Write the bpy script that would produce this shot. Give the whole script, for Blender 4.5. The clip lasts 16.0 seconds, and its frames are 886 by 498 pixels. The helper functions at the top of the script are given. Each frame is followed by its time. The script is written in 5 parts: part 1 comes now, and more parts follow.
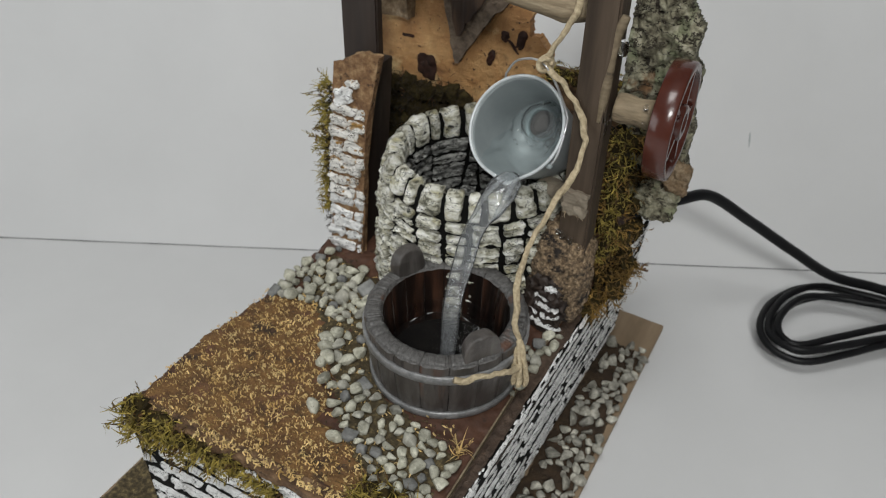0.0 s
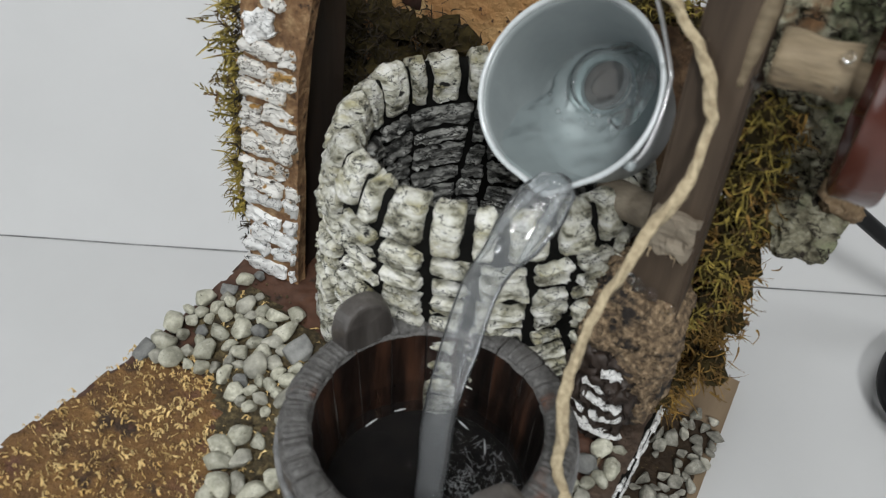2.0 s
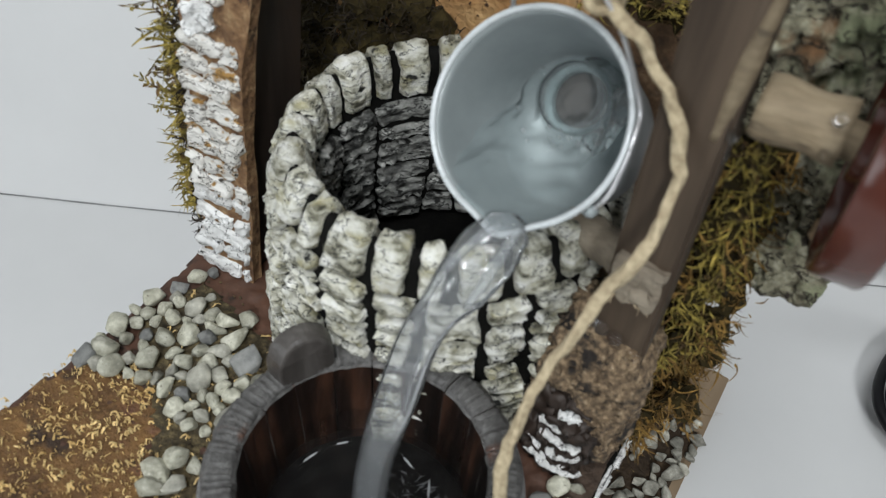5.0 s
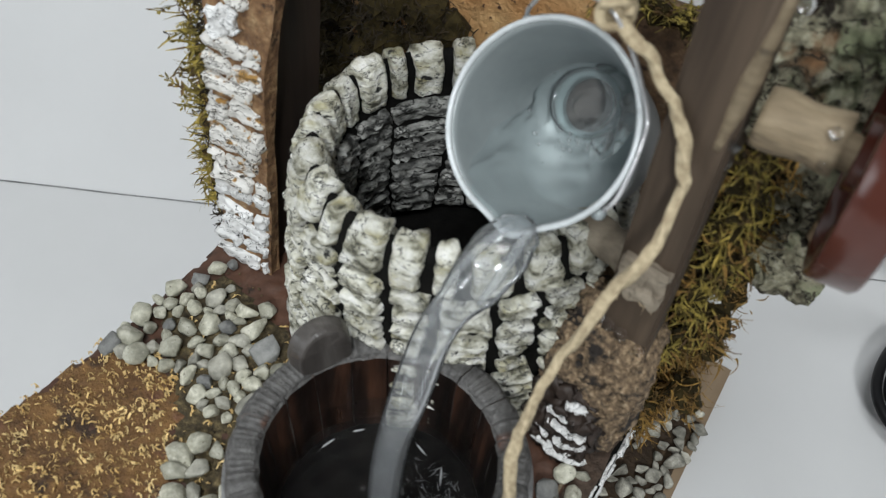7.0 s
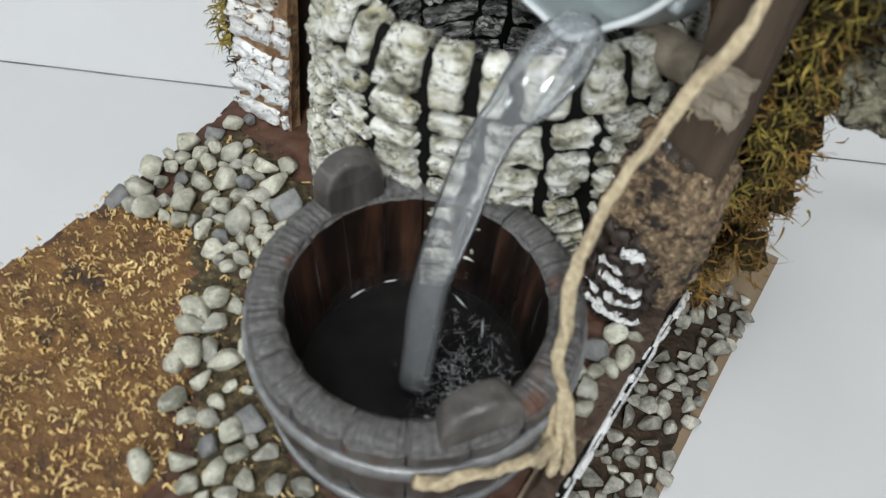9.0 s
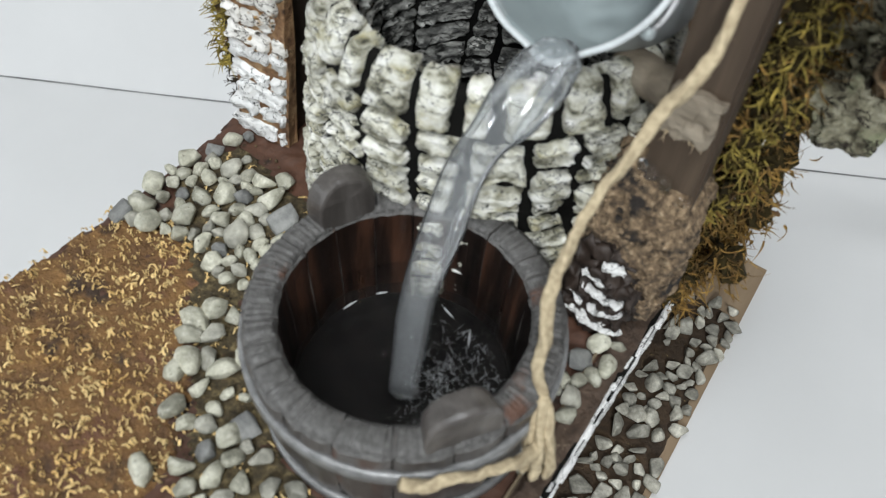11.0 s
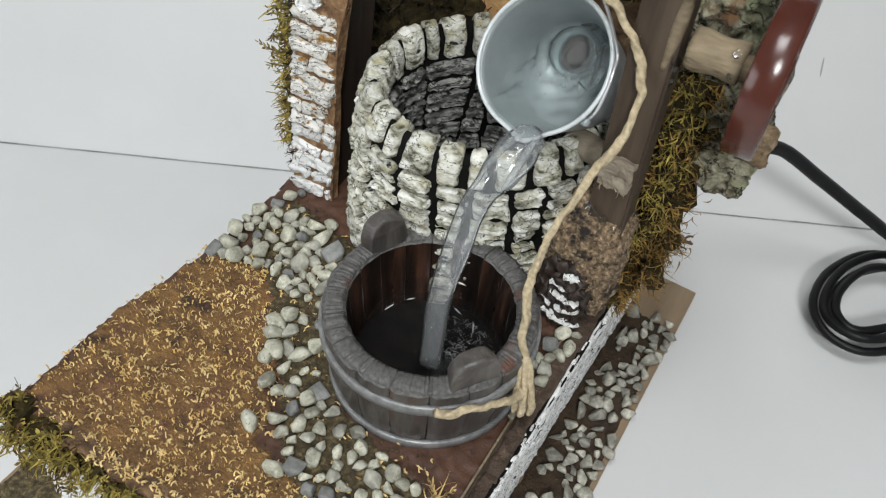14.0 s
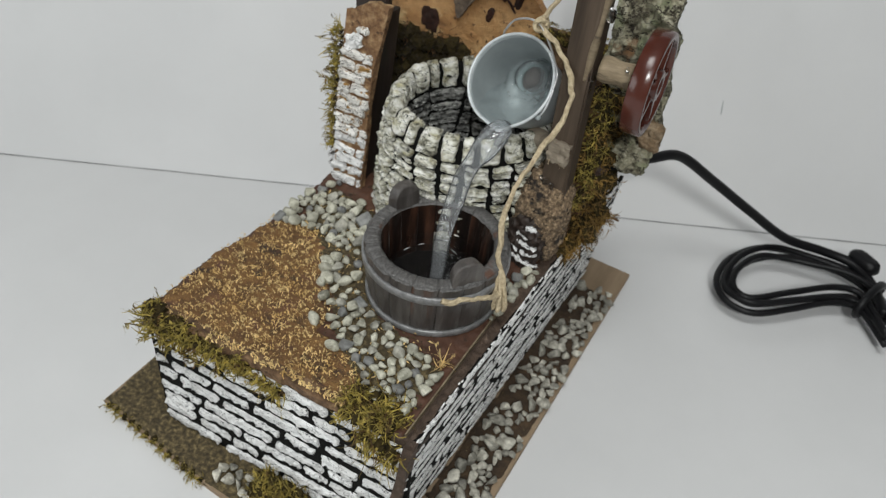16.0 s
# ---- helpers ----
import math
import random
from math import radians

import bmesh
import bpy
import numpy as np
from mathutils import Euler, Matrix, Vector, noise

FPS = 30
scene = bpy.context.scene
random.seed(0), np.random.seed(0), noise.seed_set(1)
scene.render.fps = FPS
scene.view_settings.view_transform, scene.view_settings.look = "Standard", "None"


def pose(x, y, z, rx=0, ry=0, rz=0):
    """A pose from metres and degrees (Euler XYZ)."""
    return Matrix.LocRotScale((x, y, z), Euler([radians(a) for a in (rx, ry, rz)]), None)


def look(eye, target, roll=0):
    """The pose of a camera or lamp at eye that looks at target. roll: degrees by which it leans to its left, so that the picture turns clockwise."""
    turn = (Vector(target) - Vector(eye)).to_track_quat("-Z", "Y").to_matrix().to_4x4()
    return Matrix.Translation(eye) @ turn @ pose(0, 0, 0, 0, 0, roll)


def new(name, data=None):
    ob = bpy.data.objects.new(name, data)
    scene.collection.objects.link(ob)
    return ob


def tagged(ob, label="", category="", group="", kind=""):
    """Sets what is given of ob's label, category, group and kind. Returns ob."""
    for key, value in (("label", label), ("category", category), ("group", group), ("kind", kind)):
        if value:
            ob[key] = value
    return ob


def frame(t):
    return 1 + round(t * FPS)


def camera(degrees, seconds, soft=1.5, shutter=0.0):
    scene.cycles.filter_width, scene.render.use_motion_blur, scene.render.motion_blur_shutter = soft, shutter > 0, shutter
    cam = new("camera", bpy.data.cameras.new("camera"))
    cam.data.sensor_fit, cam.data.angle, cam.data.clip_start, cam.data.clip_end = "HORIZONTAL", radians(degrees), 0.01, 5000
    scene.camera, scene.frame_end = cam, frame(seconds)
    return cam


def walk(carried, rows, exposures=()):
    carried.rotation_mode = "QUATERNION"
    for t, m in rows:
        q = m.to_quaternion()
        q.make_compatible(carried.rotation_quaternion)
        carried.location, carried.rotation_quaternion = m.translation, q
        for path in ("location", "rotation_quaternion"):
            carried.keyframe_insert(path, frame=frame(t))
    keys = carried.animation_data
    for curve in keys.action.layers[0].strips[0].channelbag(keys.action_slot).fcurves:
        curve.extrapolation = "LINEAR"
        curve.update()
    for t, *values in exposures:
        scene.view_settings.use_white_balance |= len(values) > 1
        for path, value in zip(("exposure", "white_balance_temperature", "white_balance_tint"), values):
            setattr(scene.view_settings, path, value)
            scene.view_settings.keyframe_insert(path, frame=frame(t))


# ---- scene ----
cam = camera(56.5, 16.0, soft=1.15)
cam.data.dof.use_dof, cam.data.dof.focus_distance, cam.data.dof.aperture_fstop = True, 0.26, 26.0
ROWS = [
    (0.0, 0.13423, -0.22670, 0.31435, 27.513, -38.301, 1.118),
    (0.5, 0.11984, -0.19266, 0.28877, 27.687, -39.503, 1.519),
    (1.0, 0.09632, -0.16252, 0.26973, 26.819, -40.076, 3.121),
    (1.5, 0.08334, -0.13791, 0.25584, 25.714, -40.176, 3.412),
    (2.0, 0.07713, -0.11760, 0.24373, 26.044, -41.127, 3.618),
    (2.5, 0.07175, -0.09986, 0.23932, 26.709, -44.110, 4.133),
    (3.0, 0.07317, -0.09439, 0.23905, 27.089, -45.974, 3.789),
    (3.5, 0.07726, -0.09112, 0.23954, 27.555, -46.369, 3.484),
    (4.0, 0.07939, -0.08944, 0.24010, 27.454, -46.892, 3.883),
    (4.5, 0.07881, -0.08650, 0.24587, 27.543, -47.112, 4.168),
    (4.7, 0.07757, -0.08643, 0.24774, 27.380, -46.814, 4.525),
    (6.8, 0.07398, -0.08625, 0.25814, 28.126, -47.697, 4.571),
    (7.0, 0.07605, -0.09014, 0.25720, 27.956, -47.918, 4.761),
    (7.5, 0.07630, -0.10180, 0.25252, 27.395, -48.656, 5.616),
    (8.0, 0.07955, -0.10654, 0.24978, 28.050, -48.784, 4.905),
    (8.5, 0.07587, -0.10303, 0.23872, 27.556, -50.535, 5.476),
    (9.0, 0.07470, -0.09631, 0.22852, 28.738, -51.975, 4.466),
    (11.5, 0.08144, -0.09899, 0.23995, 29.303, -50.820, 4.136),
    (12.0, 0.08458, -0.10224, 0.24682, 29.253, -50.062, 4.062),
    (12.5, 0.09036, -0.11277, 0.25361, 28.904, -49.126, 3.990),
    (13.0, 0.09590, -0.12429, 0.26222, 28.525, -48.324, 3.994),
    (13.5, 0.09492, -0.13554, 0.27102, 27.289, -48.153, 4.903),
    (14.0, 0.09806, -0.15347, 0.28523, 26.794, -46.975, 4.889),
    (14.5, 0.10908, -0.17381, 0.29804, 27.122, -45.631, 4.258),
    (15.0, 0.11888, -0.19517, 0.30840, 26.484, -44.458, 4.794),
    (15.5, 0.12919, -0.22402, 0.31494, 25.555, -42.366, 5.650),
    (16.0, 0.14306, -0.25923, 0.33042, 24.964, -41.292, 6.291),
]
EXPOSURES = [(0.0, -0.60, 6400, 8), (1.5, -0.40, 6350, 8), (3.5, -0.27, 6150, 7), (7.0, -0.23, 6150, 7), (9.0, -0.06, 6150, 7), (11.5, 0.04, 6150, 7), (12.5, 0.05, 6200, 7), (13.0, 0.0, 6250, 7), (13.5, -0.04, 6270, 7), (14.5, -0.21, 6300, 7), (16.0, -0.41, 6350, 7)]
walk(cam, [(t, pose(x, y, z, 90 + pitch, 0, yaw) @ pose(0, 0, 0, 0, 0, roll)) for t, x, y, z, yaw, pitch, roll in ROWS], EXPOSURES)

# ---- world and light ----
world = bpy.data.worlds.new("world")
scene.world = world
world.use_nodes = True
world.node_tree.nodes["Background"].inputs["Color"].default_value = (0.9, 0.95, 1.0, 1)
world.node_tree.nodes["Background"].inputs["Strength"].default_value = 0.3


def area_lamp(name, eye, target, wide, deep, watts, colour):
    data = bpy.data.lights.new(name, "AREA")
    data.shape, data.size, data.size_y, data.energy, data.color = "RECTANGLE", wide, deep, watts, colour
    ob = new(name, data)
    ob.matrix_world = look(eye, target)
    return tagged(ob, kind="structure")


CEILING = 1.45
area_lamp("ceiling_panel_lamp", (0.10, -0.45, CEILING - 0.03), (0.10, -0.45, 0), 0.55, 0.40, 11.5, (1.0, 0.99, 0.975))
area_lamp("side_panel_lamp", (-1.10, -1.35, 0.55), (0.0, 0.0, 0.10), 0.95, 0.70, 8.0, (0.97, 0.99, 1.0))
area_lamp("work_lamp", (0.42, -0.85, 0.92), (0.03, 0.0, 0.08), 0.16, 0.16, 9.5, (1.0, 0.99, 0.97))

# ---- materials ----


def nodes_of(name):
    m = bpy.data.materials.new(name)
    m.use_nodes = True
    return m, m.node_tree.nodes, m.node_tree.links, m.node_tree.nodes["Principled BSDF"]


def ramp_node(nodes, stops):
    r = nodes.new("ShaderNodeValToRGB")
    while len(r.color_ramp.elements) > len(stops):
        r.color_ramp.elements.remove(r.color_ramp.elements[-1])
    while len(r.color_ramp.elements) < len(stops):
        r.color_ramp.elements.new(0.5)
    for e, (p, c) in zip(r.color_ramp.elements, stops):
        e.position, e.color = p, (*c, 1)
    return r


def surface(name, stops, scale, rough=0.7, bump=0.4, bump_scale=None, deep=0.0004, stretch=(1, 1, 1), spots=(), metal=0.0,
            vary=0.25, island=False, detail=6.0, coat=0.0, gloss=0.5, veins=()):
    """A procedural surface: a noise through a colour ramp, finer grain over it, spots of other colours, and relief."""
    m, n, l, b = nodes_of(name)
    tc = n.new("ShaderNodeTexCoord")
    info = n.new("ShaderNodeObjectInfo")
    mul = n.new("ShaderNodeMath")
    mul.operation, mul.inputs[1].default_value = "MULTIPLY", 7.0
    l.new(info.outputs["Random"], mul.inputs[0])
    add = n.new("ShaderNodeVectorMath")
    add.operation = "ADD"
    l.new(tc.outputs["Object"], add.inputs[0])
    l.new(mul.outputs[0], add.inputs[1])
    mp = n.new("ShaderNodeMapping")
    mp.inputs["Scale"].default_value = stretch
    l.new(add.outputs[0], mp.inputs["Vector"])

    def noise_at(s, d=detail, r=0.6):
        t = n.new("ShaderNodeTexNoise")
        t.inputs["Scale"].default_value, t.inputs["Detail"].default_value, t.inputs["Roughness"].default_value = s, d, r
        l.new(mp.outputs[0], t.inputs["Vector"])
        return t.outputs["Fac"]

    colour = ramp_node(n, stops)
    l.new(noise_at(scale), colour.inputs[0])
    out = colour.outputs[0]
    for tint, s, low, high in spots:
        r = ramp_node(n, [(low, (0, 0, 0)), (high, (1, 1, 1))])
        l.new(noise_at(s, 4.0), r.inputs[0])
        mix = n.new("ShaderNodeMix")
        mix.data_type = "RGBA"
        l.new(r.outputs[0], mix.inputs["Factor"])
        l.new(out, mix.inputs["A"])
        mix.inputs["B"].default_value = (*tint, 1)
        out = mix.outputs["Result"]
    for tint, s, width, squash in veins:
        flat = n.new("ShaderNodeMapping")
        flat.inputs["Scale"].default_value = squash
        l.new(add.outputs[0], flat.inputs["Vector"])
        t = n.new("ShaderNodeTexNoise")
        t.inputs["Scale"].default_value, t.inputs["Detail"].default_value, t.inputs["Roughness"].default_value = s, 5.0, 0.6
        l.new(flat.outputs[0], t.inputs["Vector"])
        off = n.new("ShaderNodeMath")
        off.operation, off.inputs[1].default_value = "SUBTRACT", 0.5
        l.new(t.outputs["Fac"], off.inputs[0])
        size = n.new("ShaderNodeMath")
        size.operation = "ABSOLUTE"
        l.new(off.outputs[0], size.inputs[0])
        r = ramp_node(n, [(width * 0.4, (1, 1, 1)), (width, (0, 0, 0))])
        l.new(size.outputs[0], r.inputs[0])
        mix = n.new("ShaderNodeMix")
        mix.data_type = "RGBA"
        l.new(r.outputs[0], mix.inputs["Factor"])
        l.new(out, mix.inputs["A"])
        mix.inputs["B"].default_value = (*tint, 1)
        out = mix.outputs["Result"]
    fine = n.new("ShaderNodeMapRange")
    fine.inputs["To Min"].default_value, fine.inputs["To Max"].default_value = 1 - vary, 1 + vary
    l.new(noise_at(scale * 5), fine.inputs["Value"])
    fac = fine.outputs[0]
    if vary > 0:
        each = n.new("ShaderNodeMapRange")
        each.inputs["To Min"].default_value, each.inputs["To Max"].default_value = 1 - vary * 0.8, 1 + vary * 0.5
        if island:
            geo = n.new("ShaderNodeNewGeometry")
            l.new(geo.outputs["Random Per Island"], each.inputs["Value"])
        else:
            l.new(info.outputs["Random"], each.inputs["Value"])
        both = n.new("ShaderNodeMath")
        both.operation = "MULTIPLY"
        l.new(fac, both.inputs[0])
        l.new(each.outputs[0], both.inputs[1])
        fac = both.outputs[0]
    tone = n.new("ShaderNodeVectorMath")
    tone.operation = "SCALE"
    l.new(out, tone.inputs[0])
    l.new(fac, tone.inputs["Scale"])
    l.new(tone.outputs[0], b.inputs["Base Color"])
    rr = n.new("ShaderNodeMapRange")
    rr.inputs["To Min"].default_value, rr.inputs["To Max"].default_value = max(rough - 0.12, 0.02), min(rough + 0.12, 1)
    l.new(noise_at(scale * 2.3, 3.0), rr.inputs["Value"])
    l.new(rr.outputs[0], b.inputs["Roughness"])
    b.inputs["Metallic"].default_value = metal
    b.inputs["Specular IOR Level"].default_value = gloss
    b.inputs["Coat Weight"].default_value = coat
    b.inputs["Coat Roughness"].default_value = 0.15
    if bump > 0:
        bp = n.new("ShaderNodeBump")
        bp.inputs["Strength"].default_value, bp.inputs["Distance"].default_value = bump, deep
        l.new(noise_at(bump_scale or scale * 2.5), bp.inputs["Height"])
        l.new(bp.outputs[0], b.inputs["Normal"])
    return m


def clear(name, ior, rough=0.02, tint=(1, 1, 1), thin=0.0, ripple=260.0, strength=0.25, deep=0.0006, foam=0.0, coat=0.0):
    m, n, l, b = nodes_of(name)
    b.inputs["Coat Weight"].default_value, b.inputs["Coat Roughness"].default_value = coat, 0.04
    b.inputs["Transmission Weight"].default_value, b.inputs["IOR"].default_value = 1.0 - foam, ior
    b.inputs["Roughness"].default_value, b.inputs["Base Color"].default_value = rough, (*tint, 1)
    t = n.new("ShaderNodeTexNoise")
    t.inputs["Scale"].default_value = ripple
    tc = n.new("ShaderNodeTexCoord")
    l.new(tc.outputs["Object"], t.inputs["Vector"])
    bp = n.new("ShaderNodeBump")
    bp.inputs["Strength"].default_value, bp.inputs["Distance"].default_value = strength, deep
    l.new(t.outputs["Fac"], bp.inputs["Height"])
    l.new(bp.outputs[0], b.inputs["Normal"])
    if thin:
        see, mix = n.new("ShaderNodeBsdfTransparent"), n.new("ShaderNodeMixShader")
        mix.inputs[0].default_value = thin
        goal = [k for k in n if k.type == "OUTPUT_MATERIAL"][0].inputs["Surface"]
        l.new(b.outputs[0], mix.inputs[1])
        l.new(see.outputs[0], mix.inputs[2])
        l.new(mix.outputs[0], goal)
    return m


def flowing(name, tint, see, veil, blend, ripple, strength):
    """Running water: mostly seen through, with a glassy body, a thin white veil and gloss that grows towards its edges."""
    m, n, l, b = nodes_of(name)
    b.inputs["Transmission Weight"].default_value, b.inputs["IOR"].default_value = 1.0, 1.33
    b.inputs["Roughness"].default_value, b.inputs["Base Color"].default_value = 0.03, (*tint, 1)
    t = n.new("ShaderNodeTexNoise")
    t.inputs["Scale"].default_value = ripple
    tc, mp = n.new("ShaderNodeTexCoord"), n.new("ShaderNodeMapping")
    mp.inputs["Scale"].default_value = (1, 0.25, 0.2)
    l.new(tc.outputs["Object"], mp.inputs["Vector"])
    l.new(mp.outputs[0], t.inputs["Vector"])
    bp = n.new("ShaderNodeBump")
    bp.inputs["Strength"].default_value, bp.inputs["Distance"].default_value = strength, 0.0008
    l.new(t.outputs["Fac"], bp.inputs["Height"])
    clear_part, white = n.new("ShaderNodeBsdfTransparent"), n.new("ShaderNodeBsdfDiffuse")
    clear_part.inputs[0].default_value = (*tint, 1)
    white.inputs[0].default_value = (0.75, 0.78, 0.80, 1)
    shine, edge = n.new("ShaderNodeBsdfGlossy"), n.new("ShaderNodeLayerWeight")
    shine.inputs["Roughness"].default_value, edge.inputs["Blend"].default_value = 0.06, blend
    for node in (b, shine, edge):
        l.new(bp.outputs[0], node.inputs["Normal"])
    body, hazy, out = n.new("ShaderNodeMixShader"), n.new("ShaderNodeMixShader"), n.new("ShaderNodeMixShader")
    body.inputs[0].default_value, hazy.inputs[0].default_value = see, veil
    for mix, first, second in ((body, b, clear_part), (hazy, body, white), (out, hazy, shine)):
        l.new(first.outputs[0], mix.inputs[1])
        l.new(second.outputs[0], mix.inputs[2])
    l.new(edge.outputs["Fresnel"], out.inputs[0])
    l.new(out.outputs[0], [k for k in n if k.type == "OUTPUT_MATERIAL"][0].inputs["Surface"])
    return m


M_TABLE = surface("white_laminate", [(0.3, (0.60, 0.60, 0.60)), (0.7, (0.65, 0.65, 0.65))], 6, rough=0.42, bump=0.05, vary=0.03)
M_BACK = surface("white_card", [(0.3, (0.57, 0.57, 0.57)), (0.7, (0.62, 0.62, 0.62))], 5, rough=0.6, bump=0.08, bump_scale=300, vary=0.03)
M_ROOM = surface("room_paint", [(0.3, (0.50, 0.50, 0.495)), (0.7, (0.56, 0.56, 0.555))], 3, rough=0.8, bump=0.1, vary=0.04)
M_SEAM = surface("seam_shadow_gap", [(0.3, (0.09, 0.09, 0.09)), (0.7, (0.30, 0.30, 0.30))], 60, rough=0.9, bump=0, vary=0.2)
M_PLATE = surface("plate_wood", [(0.25, (0.16, 0.11, 0.065)), (0.75, (0.30, 0.22, 0.14))], 60, stretch=(1, 0.2, 1), rough=0.75, bump=0.4, vary=0.2)
M_EARTH = surface("glued_earth", [(0.2, (0.02, 0.013, 0.008)), (0.55, (0.062, 0.038, 0.02)), (0.85, (0.14, 0.085, 0.04))], 170, rough=0.85,
                  bump=0.9, bump_scale=700, deep=0.0012, vary=0.45, spots=[((0.30, 0.22, 0.09), 600, 0.66, 0.72)])
M_BROWN = surface("brown_board", [(0.25, (0.085, 0.040, 0.018)), (0.5, (0.205, 0.105, 0.035)), (0.78, (0.36, 0.19, 0.062))], 130, rough=0.75, bump=1.0, bump_scale=620, deep=0.0012, vary=0.35,
                  spots=[((0.055, 0.030, 0.016), 110, 0.56, 0.68), ((0.17, 0.075, 0.045), 60, 0.55, 0.66), ((0.48, 0.32, 0.11), 1100, 0.63, 0.68)])
M_BROWND = surface("dark_red_brown_board", [(0.25, (0.055, 0.025, 0.015)), (0.75, (0.135, 0.062, 0.036))], 110, rough=0.6, bump=0.6, bump_scale=600, vary=0.3,
                   spots=[((0.03, 0.018, 0.012), 160, 0.58, 0.68)])
M_CURL = surface("sawdust_curl", [(0.25, (0.48, 0.29, 0.085)), (0.75, (0.80, 0.62, 0.30))], 90, rough=0.75, bump=0, vary=0.4, island=True)
M_MORTAR = surface("black_mortar", [(0.3, (0.0025, 0.0025, 0.0022)), (0.7, (0.008, 0.0075, 0.0065))], 220, rough=0.9, bump=0.8, vary=0.3, gloss=0.15)
M_WELL = surface("well_stone", [(0.30, (0.05, 0.048, 0.036)), (0.38, (0.24, 0.23, 0.165)), (0.45, (0.52, 0.505, 0.41)), (0.53, (0.74, 0.73, 0.64)), (0.65, (0.90, 0.89, 0.84))], 190, stretch=(1, 1, 2.0), rough=0.55, bump=1.0,
                 bump_scale=520, deep=0.0014, vary=0.22, spots=[((0.44, 0.40, 0.22), 110, 0.55, 0.72), ((0.012, 0.012, 0.010), 170, 0.635, 0.675)],
                 veins=[((0.03, 0.03, 0.025), 120, 0.013, (1, 1, 3.2))])
# lining stone, darkened in colour for the shade inside the well
M_WELLIN_SHADED = surface("shaded_well_inner_stone", [(0.30, (0.012, 0.012, 0.011)), (0.45, (0.14, 0.14, 0.13)), (0.58, (0.38, 0.38, 0.355)), (0.70, (0.66, 0.66, 0.63))], 200, stretch=(1, 1, 2.2), rough=0.5, bump=1.0,
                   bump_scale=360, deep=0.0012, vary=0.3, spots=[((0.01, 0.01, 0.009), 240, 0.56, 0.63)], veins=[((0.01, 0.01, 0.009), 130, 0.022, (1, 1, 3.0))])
M_WHITE = surface("white_painted_cork", [(0.25, (0.60, 0.59, 0.57)), (0.6, (0.84, 0.84, 0.83))], 140, rough=0.7, bump=1.0, bump_scale=480,
                  deep=0.0011, vary=0.14, spots=[((0.38, 0.37, 0.35), 260, 0.60, 0.70), ((0.03, 0.03, 0.03), 420, 0.645, 0.68)], veins=[((0.04, 0.04, 0.04), 160, 0.010, (1, 1, 3.0))])
M_OCHRE = surface("white_ochre_cork", [(0.25, (0.52, 0.50, 0.45)), (0.6, (0.82, 0.80, 0.76))], 140, stretch=(1, 1, 1.8), rough=0.7, bump=1.0, bump_scale=420,
                  deep=0.0012, vary=0.14, spots=[((0.36, 0.20, 0.05), 150, 0.57, 0.62), ((0.04, 0.03, 0.02), 330, 0.63, 0.68)], veins=[((0.05, 0.035, 0.02), 120, 0.014, (1, 1, 3.0))])
M_CORK = surface("raw_cork", [(0.3, (0.05, 0.027, 0.014)), (0.5, (0.16, 0.09, 0.045)), (0.7, (0.32, 0.20, 0.105))], 200, rough=0.85, bump=1.0,
                 bump_scale=450, deep=0.0014, vary=0.3, spots=[((0.04, 0.02, 0.01), 300, 0.6, 0.68)])
M_ROCK = surface("crumbly_cork", [(0.3, (0.035, 0.024, 0.016)), (0.45, (0.14, 0.095, 0.056)), (0.6, (0.31, 0.22, 0.13)), (0.75, (0.56, 0.45, 0.31))], 620, rough=0.85, bump=1.0,
                 bump_scale=560, deep=0.0022, vary=0.45, island=True, spots=[((0.02, 0.015, 0.012), 150, 0.55, 0.63)])
M_DARKPOST = surface("dark_stained_wood", [(0.25, (0.012, 0.008, 0.006)), (0.75, (0.038, 0.024, 0.017))], 110, stretch=(1, 1, 0.08), rough=0.6,
                     bump=0.4, vary=0.25)
M_POST = surface("brown_stained_wood", [(0.25, (0.034, 0.023, 0.015)), (0.6, (0.098, 0.070, 0.048)), (0.8, (0.19, 0.15, 0.11))], 120, stretch=(1, 1, 0.07), rough=0.62,
                 bump=0.6, vary=0.3, gloss=0.3, spots=[((0.22, 0.165, 0.11), 90, 0.62, 0.8)])
M_BOARD = surface("terracotta_bark_board", [(0.22, (0.17, 0.078, 0.028)), (0.45, (0.36, 0.185, 0.068)), (0.62, (0.47, 0.275, 0.115)), (0.8, (0.62, 0.42, 0.20))], 55, rough=0.7, bump=1.0, bump_scale=420, deep=0.0014, vary=0.28,
                  spots=[((0.085, 0.036, 0.016), 45, 0.58, 0.70), ((0.60, 0.43, 0.21), 70, 0.60, 0.72), ((0.05, 0.022, 0.012), 420, 0.64, 0.69)])
# near-black colour that stands for the shade inside the worm holes
M_HOLE = surface("worm_hole_shade", [(0.3, (0.012, 0.005, 0.003)), (0.7, (0.05, 0.020, 0.012))], 300, rough=0.7, bump=0.6, vary=0.2, gloss=0.3)
M_BARK = surface("lichen_bark", [(0.27, (0.035, 0.028, 0.018)), (0.40, (0.14, 0.125, 0.082)), (0.54, (0.31, 0.29, 0.20)), (0.72, (0.56, 0.53, 0.41))], 260, rough=0.85, bump=1.0,
                 bump_scale=420, deep=0.0026, vary=0.35, spots=[((0.25, 0.27, 0.16), 80, 0.54, 0.66), ((0.03, 0.022, 0.015), 190, 0.59, 0.66), ((0.22, 0.12, 0.055), 60, 0.62, 0.72)], veins=[((0.03, 0.022, 0.015), 90, 0.02, (1, 1, 2.2))])
